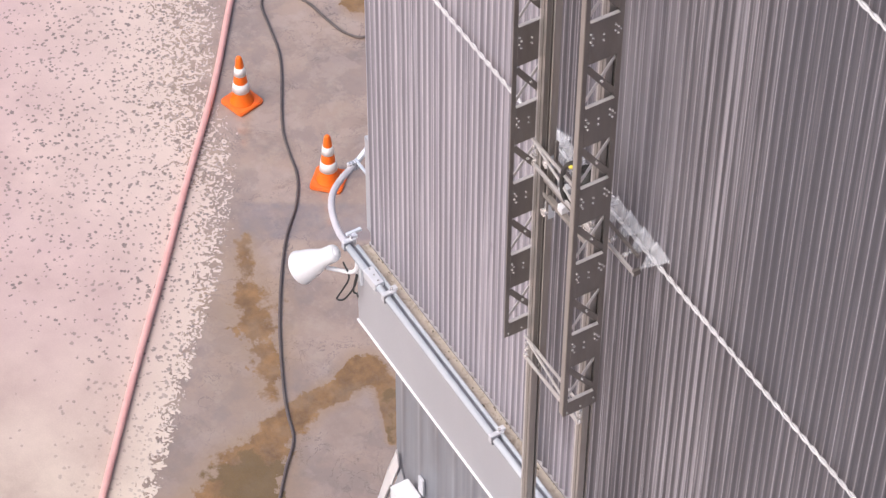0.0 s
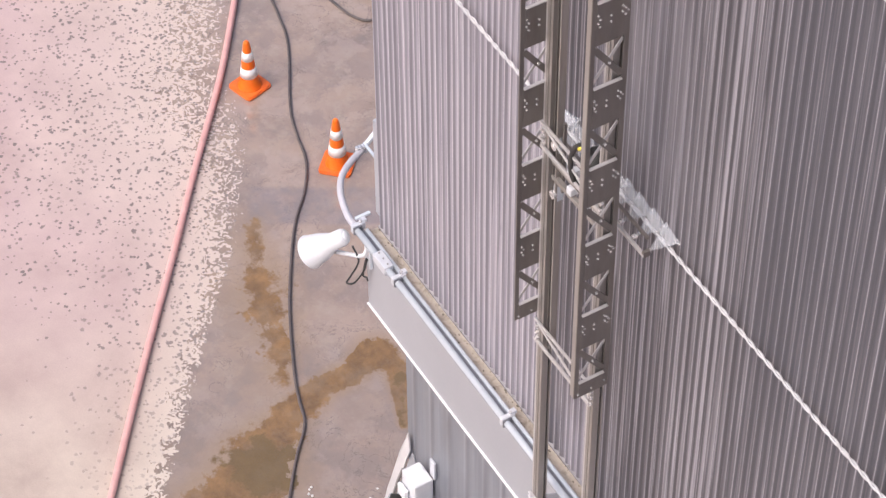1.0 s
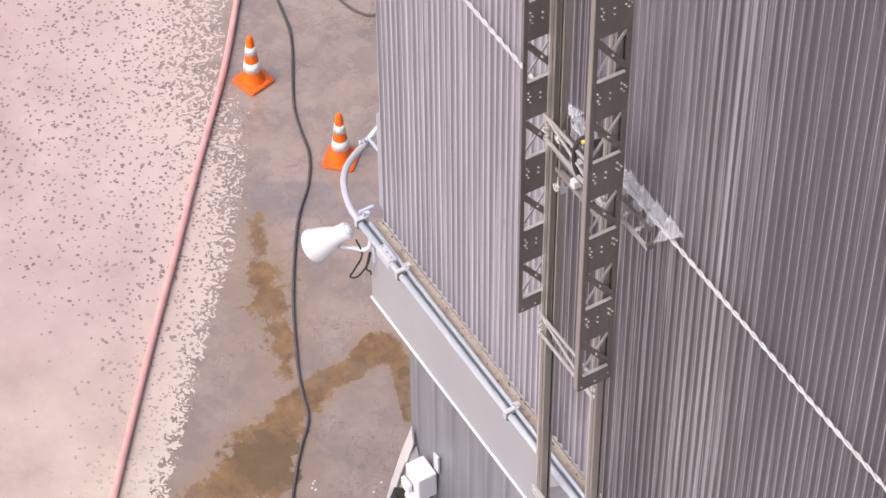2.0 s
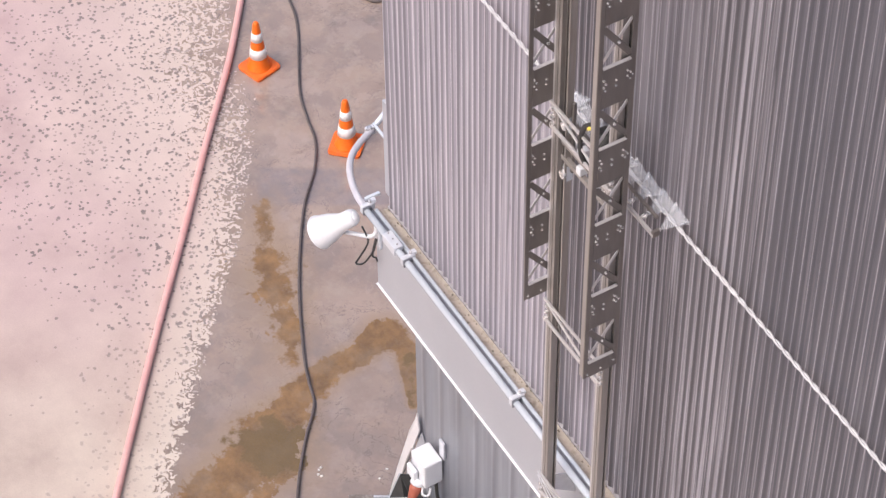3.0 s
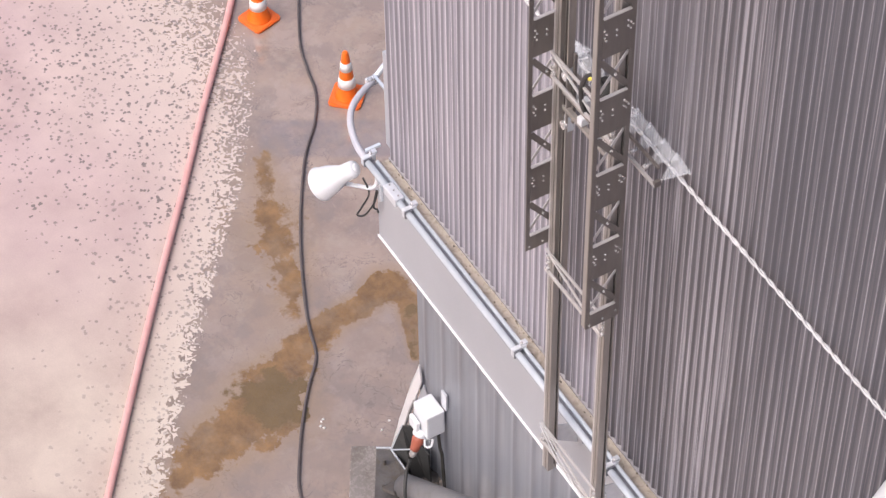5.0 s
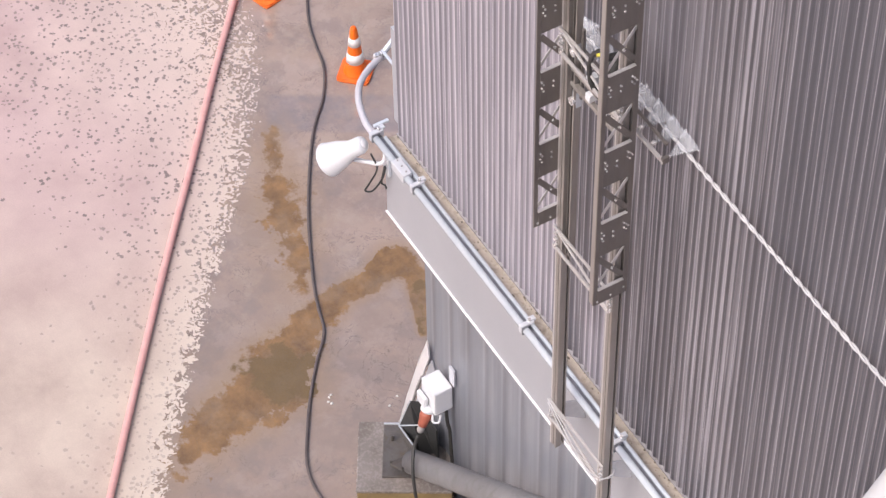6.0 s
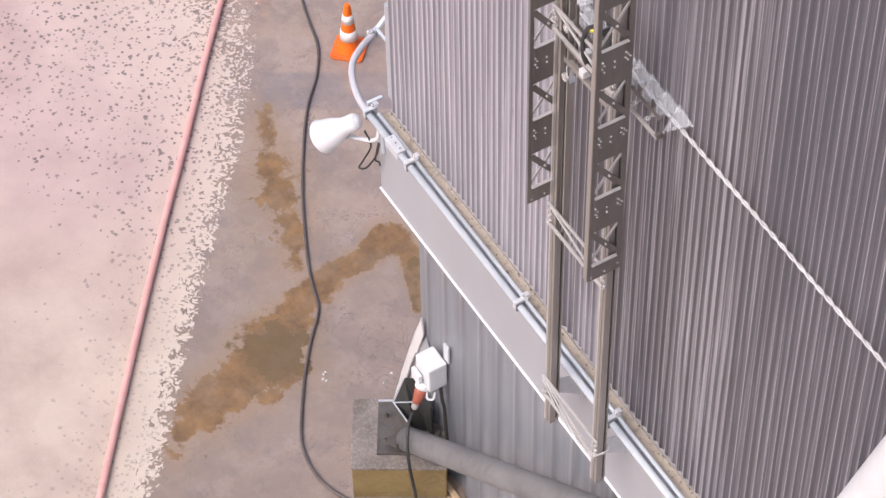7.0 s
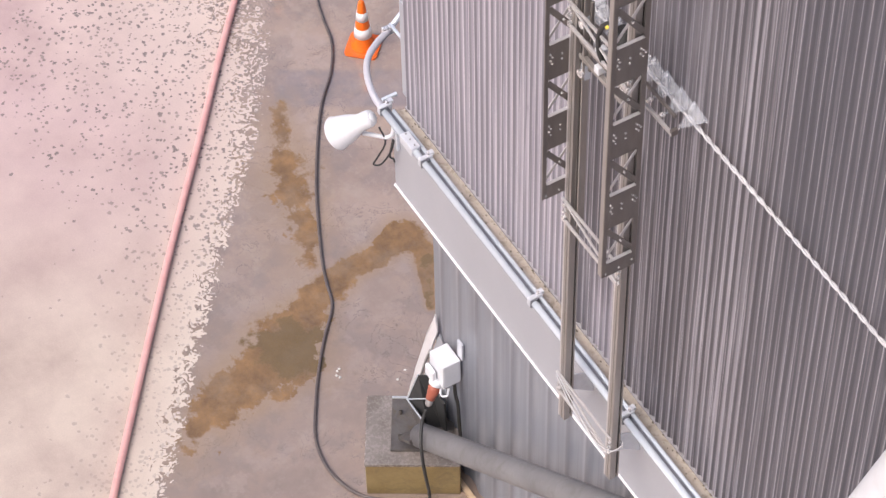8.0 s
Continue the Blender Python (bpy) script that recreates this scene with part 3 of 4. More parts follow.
# ---- conduit run on the ledge edge ----
def conduit_run():
    run = thing("cable_conduit", "galvanised conduit pair clipped along the fascia", "conduit")
    z = 3.395
    part("conduit", tube(bmesh.new(), [(-0.05, -0.056, z), (FAR_X, -0.056, z)], 0.0205, 14), M_GALV, run, smooth=True)
    part("conduit", tube(bmesh.new(), [(-0.02, -0.007, z + 0.004), (FAR_X, -0.007, z + 0.004)], 0.0125, 12), M_GALV, run, smooth=True)
    # Dark strip painting the shaded gap between the two conduits.
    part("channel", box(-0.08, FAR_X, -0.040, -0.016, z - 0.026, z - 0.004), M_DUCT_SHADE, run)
    bend = smooth_path([(-0.05, -0.05, z), (-0.18, -0.045, z), (-0.34, 0.0, z), (-0.46, 0.07, z), (-0.54, 0.17, z), (-0.60, 0.29, z)], 6)
    part("bend", tube(bmesh.new(), bend, 0.021, 14), M_PVC, run, "pale plastic conduit bend", True)
    part("conduit", tube(bmesh.new(), [(-0.60, 0.29, z), (-0.86, 0.72, z)], 0.018, 12), M_GALV, run, smooth=True)
    part("end_support", box(-0.62, -0.12, 0.305, 0.322, z + 0.02, z + 0.035, bevel=0.003), M_GALV, run)
    for x in (-0.07, 0.40, 1.585, 2.50, 3.9, 5.2, 6.5):
        clip = part("clip", box(x - 0.015, x + 0.015, -0.081, 0.008, z - 0.031, z + 0.029, bevel=0.009), M_CLIP, run, "white clip")
        part("bolt", tube(bmesh.new(), [(x, -0.02, z + 0.032), (x, -0.02, z + 0.050)], 0.010, 6), M_BOLT, clip)
        part("ear", box(x - 0.028, x + 0.004, -0.014, 0.022, z + 0.012, z + 0.036, bevel=0.006), M_CLIP, clip)
        # Dark band along one side of the clip.
        part("clip_band", box(x + 0.0165, x + 0.027, -0.080, -0.024, z - 0.029, z + 0.027, bevel=0.004), M_DUCT_SHADE, clip, "dark band beside the clip")
    part("clip", box(-0.618, -0.588, 0.25, 0.325, z - 0.03, z + 0.034, bevel=0.006), M_BOLT, run)
    sleeve = part("sleeve", box(0.18, 0.32, -0.083, -0.022, z - 0.03, z + 0.032, bevel=0.006), M_CLIP, run)
    for k in range(3):
        part("bolt", tube(bmesh.new(), [(0.20 + 0.05 * k, -0.05, z + 0.036), (0.20 + 0.05 * k, -0.05, z + 0.041)], 0.005, 6), M_PLUG_GREY, sleeve)
    part("stay", box(-0.125, -0.105, -0.03, 0.07, z + 0.01, z + 0.03, bevel=0.004), M_GALV, run)
    return run


conduit_run()


# ---- horn on the fascia corner ----
def horn():
    h = thing("horn_loudspeaker", "white horn loudspeaker on a bracket at the fascia corner", "loudspeaker")
    a, b = Vector((-0.085, -0.115, 3.345)), Vector((-0.235, -0.275, 3.155))
    m, n = along(a, b), (b - a).length
    prof = [(0, -0.004), (0.034, -0.002), (0.047, 0.008), (0.053, 0.025), (0.054, 0.095), (0.057, 0.112), (0.068, 0.145), (0.083, 0.19), (0.099, n - 0.02),
            (0.106, n), (0.102, n + 0.004), (0.090, n - 0.03), (0.055, 0.15), (0.03, 0.13), (0, 0.13)]
    part("bell", lathe(bmesh.new(), prof, 32, m), M_WHITE, h, smooth=True)
    part("rear_cap", lathe(bmesh.new(), [(0, -0.012), (0.026, -0.011), (0.030, -0.005), (0.02, 0.0), (0, 0.0)], 20, m), M_WHITE, h, smooth=True)
    bracket = part("bracket", tube(bmesh.new(), smooth_path([(-0.155, -0.16, 3.17), (-0.08, -0.11, 3.19), (-0.005, -0.06, 3.215), (0.005, -0.03, 3.25), (0.0, -0.022, 3.33)], 5), 0.013, 8), M_WHITE, h, smooth=True)
    part("mount_plate", box(-0.035, 0.03, -0.022, -0.001, 3.10, 3.34, bevel=0.004), M_GALV, h)
    part("pivot", tube(bmesh.new(), [(-0.165, -0.165, 3.168), (-0.14, -0.15, 3.172)], 0.014, 8), M_PLUG_GREY, bracket)
    loop = [(-0.03, -0.10, 3.30), (-0.02, -0.07, 3.16), (-0.07, -0.10, 3.00), (-0.09, -0.12, 2.93), (-0.05, -0.09, 2.95), (0.0, -0.05, 3.08), (0.01, -0.03, 3.18)]
    part("lead", tube(bmesh.new(), smooth_path(loop, 6), 0.006, 7), M_BLACK, h, "looped black lead", True)
    part("lead", tube(bmesh.new(), smooth_path([(0.0, -0.03, 3.18), (-0.01, -0.05, 3.04), (0.006, -0.035, 3.02), (0.008, -0.03, 2.99)], 5), 0.006, 7), M_BLACK, h, smooth=True)


horn()


# ---- mast with two rails and lattice panels ----
RAIL_L, RAIL_R, RAIL_W = 2.095, 2.551, 0.055
RAIL_Y0, RAIL_Y1, MAST_Z0, MAST_Z1 = -0.20, -0.144, 3.05, 10.3
BAY = 0.486


def rail_profile(x):
    w, y0, y1 = RAIL_W, RAIL_Y0, RAIL_Y1
    return [(x, y0), (x + 0.030, y0), (x + 0.030, y0 + 0.004), (x + 0.037, y0 + 0.004), (x + 0.037, y0), (x + w, y0), (x + w, y0 + 0.036), (x + w - 0.02, y0 + 0.036),
            (x + w - 0.02, y0 + 0.048), (x + w, y0 + 0.048), (x + w, y1), (x, y1)]


def lattice(mast, x, z0, side):
    """One folded lattice panel across the mast: bands, cross braces, stiles, bolts. side: which way its flange turns."""
    y0, y1, t = -0.330, -0.140, 0.006
    panel = part("lattice_panel", slab(slab(bmesh.new(), x, x + t, y0, y0 + 0.022, z0, MAST_Z1), x, x + t, y1 - 0.026, y1, z0, MAST_Z1), M_STEEL, mast, "dark stainless lattice panel")
    if side < 0:
        part("flange", box(x - 0.030, x - 0.001, y0, y0 + 0.006, z0, MAST_Z1, bevel=0.002), M_RAIL, panel)
    k, top = 0, z0 + 0.105
    while top < MAST_Z1:
        low = z0 if k == 0 else top - 0.235
        band = part("band", box(x + 0.001, x + t + 0.002, y0 + 0.0225, y1 - 0.0265, low, top), M_STEEL, panel)
        part("lip", box(x - 0.002, x + t + 0.008, y0 + 0.0225, y1 - 0.0265, top, top + 0.005), M_EDGE, band)
        spots = [(0.10, 0.72), (0.10, 0.55), (0.16, 0.62), (0.16, 0.45), (0.48, 0.62), (0.48, 0.48), (0.82, 0.74), (0.82, 0.60), (0.90, 0.68), (0.90, 0.52), (0.97, 0.60)]
        if k == 0:
            spots = [(0.05, 0.25), (0.5, 0.3), (0.93, 0.45)]
        for u, v in spots:
            yy, zz = y0 + 0.012 + u * (y1 - y0 - 0.024), low + v * (top - low)
            part("bolt", tube(bmesh.new(), [(x + t + 0.002, yy, zz), (x + t + 0.008, yy, zz)], 0.0055, 6), M_BOLT, band)
        zb, zt = top + 0.007, top + BAY - 0.235
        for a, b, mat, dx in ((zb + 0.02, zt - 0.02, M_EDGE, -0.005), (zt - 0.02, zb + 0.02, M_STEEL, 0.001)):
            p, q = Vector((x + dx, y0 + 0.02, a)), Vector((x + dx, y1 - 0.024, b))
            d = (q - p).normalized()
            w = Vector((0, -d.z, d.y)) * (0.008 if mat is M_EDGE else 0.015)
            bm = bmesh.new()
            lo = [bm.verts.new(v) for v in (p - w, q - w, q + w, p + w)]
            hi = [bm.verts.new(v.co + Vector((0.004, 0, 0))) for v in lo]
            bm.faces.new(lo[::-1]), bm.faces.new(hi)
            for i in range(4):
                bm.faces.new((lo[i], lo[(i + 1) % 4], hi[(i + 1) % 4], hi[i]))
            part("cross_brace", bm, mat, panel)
        part("rivet", tube(bmesh.new(), [(x + t, (y0 + y1) / 2, (zb + zt) / 2), (x + t + 0.009, (y0 + y1) / 2, (zb + zt) / 2)], 0.007, 6), M_BOLT, panel)
        top += BAY
        k += 1
    return panel


def mast():
    m = thing("rail_mast", "two-rail aluminium mast with lattice panels against the wall", "mast")
    for x in (RAIL_L, RAIL_R):
        rail = part("rail", prism(bmesh.new(), rail_profile(x), 2, MAST_Z0, MAST_Z1), M_RAIL, m)
        part("slot", box(x + 0.0305, x + 0.0365, RAIL_Y0 + 0.002, RAIL_Y0 + 0.0038, MAST_Z0 + 0.02, MAST_Z1), M_STEEL, rail)
        part("slot", box(x + RAIL_W - 0.0195, x + RAIL_W - 0.012, RAIL_Y0 + 0.0365, RAIL_Y0 + 0.0475, MAST_Z0 + 0.02, MAST_Z1), M_SLOT, rail)
        # Pale strip paints the lit front against the darker rail side.
        part("lit_edge", box(x + 0.001, x + 0.012, RAIL_Y0 - 0.0015, RAIL_Y0 - 0.0002, MAST_Z0, MAST_Z1), M_EDGE, rail, "bright strip for the lit front edge")
        foot = part("wall_bracket", prism(bmesh.new(), [(RAIL_Y1, 3.28), (-0.002, 3.16), (-0.002, 3.34), (RAIL_Y1, 3.40)], 0, x + 0.03, x + 0.038), M_CLIP, m)
        part("foot_plate", box(x, x + 0.09, -0.006, -0.001, 3.20, 3.33), M_FASCIA, foot)
    guide = part("guide_channel", box(RAIL_L + 0.067, RAIL_L + 0.074, -0.186, -0.150, 4.70, MAST_Z1), M_STEEL, m, "dark double guide channel")
    part("guide_bar", box(RAIL_L + 0.088, RAIL_L + 0.098, -0.186, -0.150, 4.70, MAST_Z1), M_RAIL, guide)
    part("slot", box(RAIL_L + 0.0745, RAIL_L + 0.0875, -0.164, -0.150, 4.71, MAST_Z1), M_SLOT, guide)
    lattice(m, RAIL_L - 0.008, 4.905, 1)
    lattice(m, RAIL_R + 0.072, 4.868, -1)
    for turn in range(2):
        dz, sag = 0.012 - 0.03 * turn, 0.02 + 0.02 * turn
        line = smooth_path([(RAIL_L - 0.004, RAIL_Y0 - 0.019, 3.43 + dz), (RAIL_L + 0.2, RAIL_Y0 - 0.024, 3.36 - sag + dz), (RAIL_R - 0.06, RAIL_Y0 - 0.026, 3.31 - sag - dz), (RAIL_R + 0.02, RAIL_Y0 - 0.02, 3.30 - dz),
                            (RAIL_R + RAIL_W + 0.006, RAIL_Y0 + 0.01, 3.32), (RAIL_R + RAIL_W + 0.008, RAIL_Y1 + 0.01, 3.33 + dz), (RAIL_R - 0.008, RAIL_Y1 + 0.008, 3.33 + dz)], 5)
        part("lashing", tube(bmesh.new(), line, 0.0035, 6), M_ROPE, m, "thin pale lashing wire", True)
    for z in (3.42, 4.84, 6.21, 7.65, 9.1):
        tie = part("cross_tie", box(RAIL_L - 0.01, RAIL_R + RAIL_W, RAIL_Y0 - 0.014, RAIL_Y0 - 0.002, z, z + 0.016, bevel=0.003), M_EDGE, m, "pale steel tie between the rails")
        part("lower_bar", box(RAIL_L - 0.01, RAIL_R + RAIL_W - 0.02, RAIL_Y0 - 0.014, RAIL_Y0 - 0.002, z - 0.15, z - 0.128, bevel=0.003), M_EDGE, tie)
        d = tube(bmesh.new(), [(RAIL_L + 0.03, RAIL_Y0 - 0.010, z), (RAIL_R + 0.03, RAIL_Y0 - 0.010, z - 0.13)], 0.007, 6)
        part("diagonal", d, M_EDGE, tie)
        for dz in (-0.03, -0.075, -0.12):
            part("bolt", tube(bmesh.new(), [(RAIL_L + 0.012, RAIL_Y0 - 0.001, z + dz), (RAIL_L + 0.012, RAIL_Y0 - 0.016, z + dz)], 0.011, 8), M_BOLT, tie)
            part("bolt", tube(bmesh.new(), [(RAIL_R + RAIL_W - 0.012, RAIL_Y0 - 0.001, z + dz), (RAIL_R + RAIL_W - 0.012, RAIL_Y0 - 0.016, z + dz)], 0.011, 8), M_BOLT, tie)


mast()


# ---- washing carriage on the rails ----
def carriage():
    z, yb = 5.88, -0.08
    c = thing("washing_carriage", "stainless washing carriage spraying water fans at the wall", "carriage")
    part("spray_bar", box(1.87, 2.768, yb - 0.008, yb + 0.008, z - 0.008, z + 0.008, bevel=0.002), M_EDGE, c)
    part("spray_bar", box(1.90, 2.735, yb + 0.03, yb + 0.044, z + 0.06, z + 0.074, bevel=0.002), M_STEEL, c)
    part("end_bracket", box(2.752, 2.770, yb - 0.006, yb + 0.03, z - 0.012, z + 0.024, bevel=0.003), M_STEEL, c)
    part("frame_bar", box(2.16, 2.56, RAIL_Y0 + 0.01, RAIL_Y0 + 0.035, z + 0.02, z + 0.045, bevel=0.003), M_RAIL, c)
    part("frame_bar", box(2.16, 2.56, RAIL_Y0 + 0.01, RAIL_Y0 + 0.035, z + 0.12, z + 0.145, bevel=0.003), M_RAIL, c)
    for x in (2.20, 2.50):
        part("upright", box(x, x + 0.016, RAIL_Y0 + 0.036, RAIL_Y0 + 0.052, z - 0.05, z + 0.40, bevel=0.003), M_STEEL, c)
    for zz in (z - 0.125, z + 0.195):
        clamp = part("slide_block", box(2.158, 2.194, RAIL_Y0 + 0.02, RAIL_Y0 + 0.062, zz, zz + 0.11, bevel=0.008), M_GALV, c)
        part("roller", tube(bmesh.new(), [(2.178, RAIL_Y0 + 0.004, zz + 0.05), (2.178, RAIL_Y0 + 0.02, zz + 0.05)], 0.022, 14), M_BOLT, clamp)
    for x, zz in ((2.30, z + 0.055), (2.30, z + 0.165), (2.44, z + 0.10)):
        part("valve_box", box(x, x + 0.038, RAIL_Y0 + 0.0, RAIL_Y0 + 0.05, zz, zz + 0.045, bevel=0.006), M_WHITE, c, "small white valve box")
    for k in range(5):
        x = 2.41 + 0.035 * k
        part("fitting", tube(bmesh.new(), [(x, -0.12, z + 0.10 + 0.03 * (k % 3)), (x, -0.19, z + 0.13 + 0.03 * (k % 3))], 0.014, 10), M_BOLT, c, smooth=True)
    part("motor", tube(bmesh.new(), [(2.47, -0.16, z + 0.30), (2.47, -0.16, z + 0.44)], 0.045, 16), M_BLACK, c, "black drive motor", True)
    hose = smooth_path([(2.44, -0.17, z + 0.10), (2.36, -0.21, z + 0.22), (2.35, -0.21, z + 0.36), (2.41, -0.20, z + 0.46), (2.47, -0.18, z + 0.42), (2.48, -0.16, z + 0.30)], 6)
    part("hose", tube(bmesh.new(), hose, 0.012, 8), M_BLACK, c, "black looped hose", True)
    part("coupling", tube(bmesh.new(), [(2.40, -0.207, z + 0.43), (2.42, -0.205, z + 0.455)], 0.010, 10), M_YELLOW, c, "yellow hose coupling", True)
    rng = random.Random(4)

    def water_fan(x, left, right, low, high, thick, haze):
        """A flat jet from the nozzle at x to the wall, from (left, low) to (right, high) beside the nozzle's foot point."""
        nu, nv, bm, cells = 10, 6, bmesh.new(), []
        for side in (-1, 1):
            rows = []
            for j in range(nv + 1):
                t = 0.04 + 0.96 * j / nv
                row = []
                for i in range(nu + 1):
                    q = i / nu
                    fray = 0.004 * rng.uniform(-1, 1) if j == nv else 0.0
                    v = bm.verts.new((x + t * (left + (right - left) * q), yb + 0.034 + (WALL_Y - 0.014 - yb - 0.034) * (t + fray),
                                      z + t * (low + (high - low) * q) + side * thick * (0.2 + t)))
                    row.append(v)
                    cells.append((q, t))
                rows.append(row)
            for a, b in zip(rows, rows[1:]):
                for i in range(nu):
                    bm.faces.new((a[i], a[i + 1], b[i + 1], b[i]) if side > 0 else (a[i], b[i], b[i + 1], a[i + 1]))
        fan = part("water_fan", bm, M_SPRAY, c, "translucent white fan of spray")
        q, t = np.array(cells).T
        mist = haze * (0.55 + 0.45 * t) * (0.78 + 0.22 * np.abs(2 * q - 1) ** 3)
        for key, values in (("mist", mist), ("jet", q + 3.7 * x), ("reach", t)):
            fan.data.attributes.new(key, "FLOAT", "POINT").data.foreach_set("value", values.astype(np.float32))

    for k in range(9):
        x = 2.752 - 0.107 * k
        part("nozzle", lathe(bmesh.new(), [(0, 0), (0.012, 0), (0.012, 0.02), (0.005, 0.034), (0, 0.034)], 10, along((x, yb + 0.014, z), (x, 0.1, z))), M_BOLT, c)
        water_fan(x, -0.060 + rng.uniform(-0.006, 0.006), 0.060 + rng.uniform(-0.01, 0.004), 0.052 + rng.uniform(0, 0.012), 0.026, 0.003, 0.38)
        bm = bmesh.new()
        for i in range(3):
            drop = Vector((x + 0.055 + rng.uniform(-0.03, 0.012), WALL_Y - 0.02 - rng.uniform(0, 0.012), z + 0.034 + rng.uniform(-0.012, 0.03)))
            bmesh.ops.create_icosphere(bm, subdivisions=1, radius=rng.uniform(0.0012, 0.0034), matrix=Matrix.Translation(drop))
        part("splash", bm, M_REFLECT, c, "white drops thrown back from the wall")
    water_fan(1.90, -0.10, 0.075, -0.13, 0.02, 0.004, 0.36)
    water_fan(1.90, -0.04, 0.085, 0.05, 0.10, 0.004, 0.36)


carriage()


# ---- cords strung along the wall ----
def cord(z0, z1, x0, x1, y):
    c = thing("twisted_cord", "pale twisted cord strung along the wall", "cord", "cords along the wall")
    n = int((x1 - x0) / 0.012)
    for phase in (0.0, math.pi):
        path = [(x0 + (x1 - x0) * i / n, y + 0.0055 * math.cos(i * 0.55 + phase), z0 + (z1 - z0) * i / n + 0.006 * math.sin(i * 0.55 + phase)) for i in range(n + 1)]
        part("strand", tube(bmesh.new(), path, 0.0060, 5), M_ROPE, c, smooth=True)
    for x in (x0 + 0.35, x1 - 0.2):
        part("cord_hook", tube(bmesh.new(), [(x, y, z0 + (z1 - z0) * (x - x0) / (x1 - x0)), (x, WALL_Y, z0 + (z1 - z0) * (x - x0) / (x1 - x0))], 0.004, 6), M_BOLT, c)


cord(5.93, 5.78, -0.1, 6.5, 0.05)
cord(8.40, 8.18, -0.1, 6.5, 0.05)


# ---- corner foundation, brace pipe, socket box ----
def foundation():
    f = thing("foundation_block", "low wet concrete block with rust-stained side", "foundation", at=(0, 0, 0))
    m = Matrix.Translation((0.156, -0.436, 0)) @ Matrix.Rotation(radians(58.6), 4, "Z")
    part("block", box(0.0, 0.63, 0.0, 0.56, 0.0, 0.322, bevel=0.012, m=m), M_BLOCK_SIDE, f)
    part("cap", box(-0.004, 0.634, -0.004, 0.564, 0.323, 0.352, bevel=0.008, m=m), M_BLOCK, f, "worn grey cement cap")
    p = thing("pipe_shoe", "steel shoe with dark gussets on the concrete block", "pipe shoe")
    m2 = Matrix.Translation((0.158, -0.242, 0)) @ Matrix.Rotation(radians(58.6), 4, "Z")
    part("base_plate", box(0.0, 0.42, 0.0, 0.43, 0.353, 0.373, bevel=0.003, m=m2), M_PLATE, p)
    part("rim", box(0.0, 0.42, 0.421, 0.43, 0.374, 0.388, m=m2), M_CLIP, p)
    corner = Vector((-0.141, 0.059, 0.38))

    def plate(points, depth):
        bm = bmesh.new()
        near = [bm.verts.new(q) for q in points]
        far = [bm.verts.new(Vector(q) + Vector(depth)) for q in points]
        bm.faces.new(near), bm.faces.new(far[::-1])
        for i in range(len(points)):
            bm.faces.new((near[i], far[i], far[(i + 1) % len(points)], near[(i + 1) % len(points)]))
        bmesh.ops.recalc_face_normals(bm, faces=bm.faces[:])
        return bm

    part("gusset", plate([corner, (0.173, -0.011, 0.58), (0.30, -0.04, 0.60), (0.30, -0.04, 0.374), (-0.141, 0.059, 0.374)], (0.003, 0.012, 0)), M_PLATE, p, "grey gusset under the pipe")
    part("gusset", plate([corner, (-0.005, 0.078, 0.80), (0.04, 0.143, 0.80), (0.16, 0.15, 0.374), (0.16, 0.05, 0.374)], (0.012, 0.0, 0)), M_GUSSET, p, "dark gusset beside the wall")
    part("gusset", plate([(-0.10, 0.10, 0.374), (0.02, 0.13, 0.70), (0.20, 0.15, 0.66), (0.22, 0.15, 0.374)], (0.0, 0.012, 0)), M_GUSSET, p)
    for tip in ((0.173, -0.011, 0.585), (-0.005, 0.078, 0.80)):
        part("gusset_edge", tube(bmesh.new(), [corner, tip], 0.006, 6), M_GALV, p, "bare bright edge")
    part("gusset_edge", tube(bmesh.new(), [corner + Vector((0.004, -0.003, 0.006)), (0.147, 0.065, 0.718)], 0.0055, 6), M_GALV, p, "bare bright edge")
    for u, v in ((0.06, 0.10), (0.06, 0.30)):
        q = m2 @ Vector((u, v, 0.374))
        part("anchor_bolt", tube(bmesh.new(), [q, q + Vector((0, 0, 0.05))], 0.013, 6), M_PLATE, p)
    part("cleat", box(0.12, 0.20, 0.06, 0.09, 0.374, 0.43, bevel=0.004, m=m2), M_GALV, p)


foundation()

brace = thing("brace_pipe", "thick grey painted pipe brace rising along the wall", "pipe")
pa, pb = Vector((0.26, -0.0595, 0.528)), Vector((2.94, 0.13, 2.66))
pd = (pb - pa).normalized()
part("pipe", tube(bmesh.new(), [pa + (pb - pa) * k / 12 for k in range(13)], 0.084, 28), M_PIPE, brace, smooth=True)
part("tongue", box(-0.10, 0.10, -0.012, 0.012, -0.16, 0.02, m=along(pa, pb)), M_PLATE, brace)


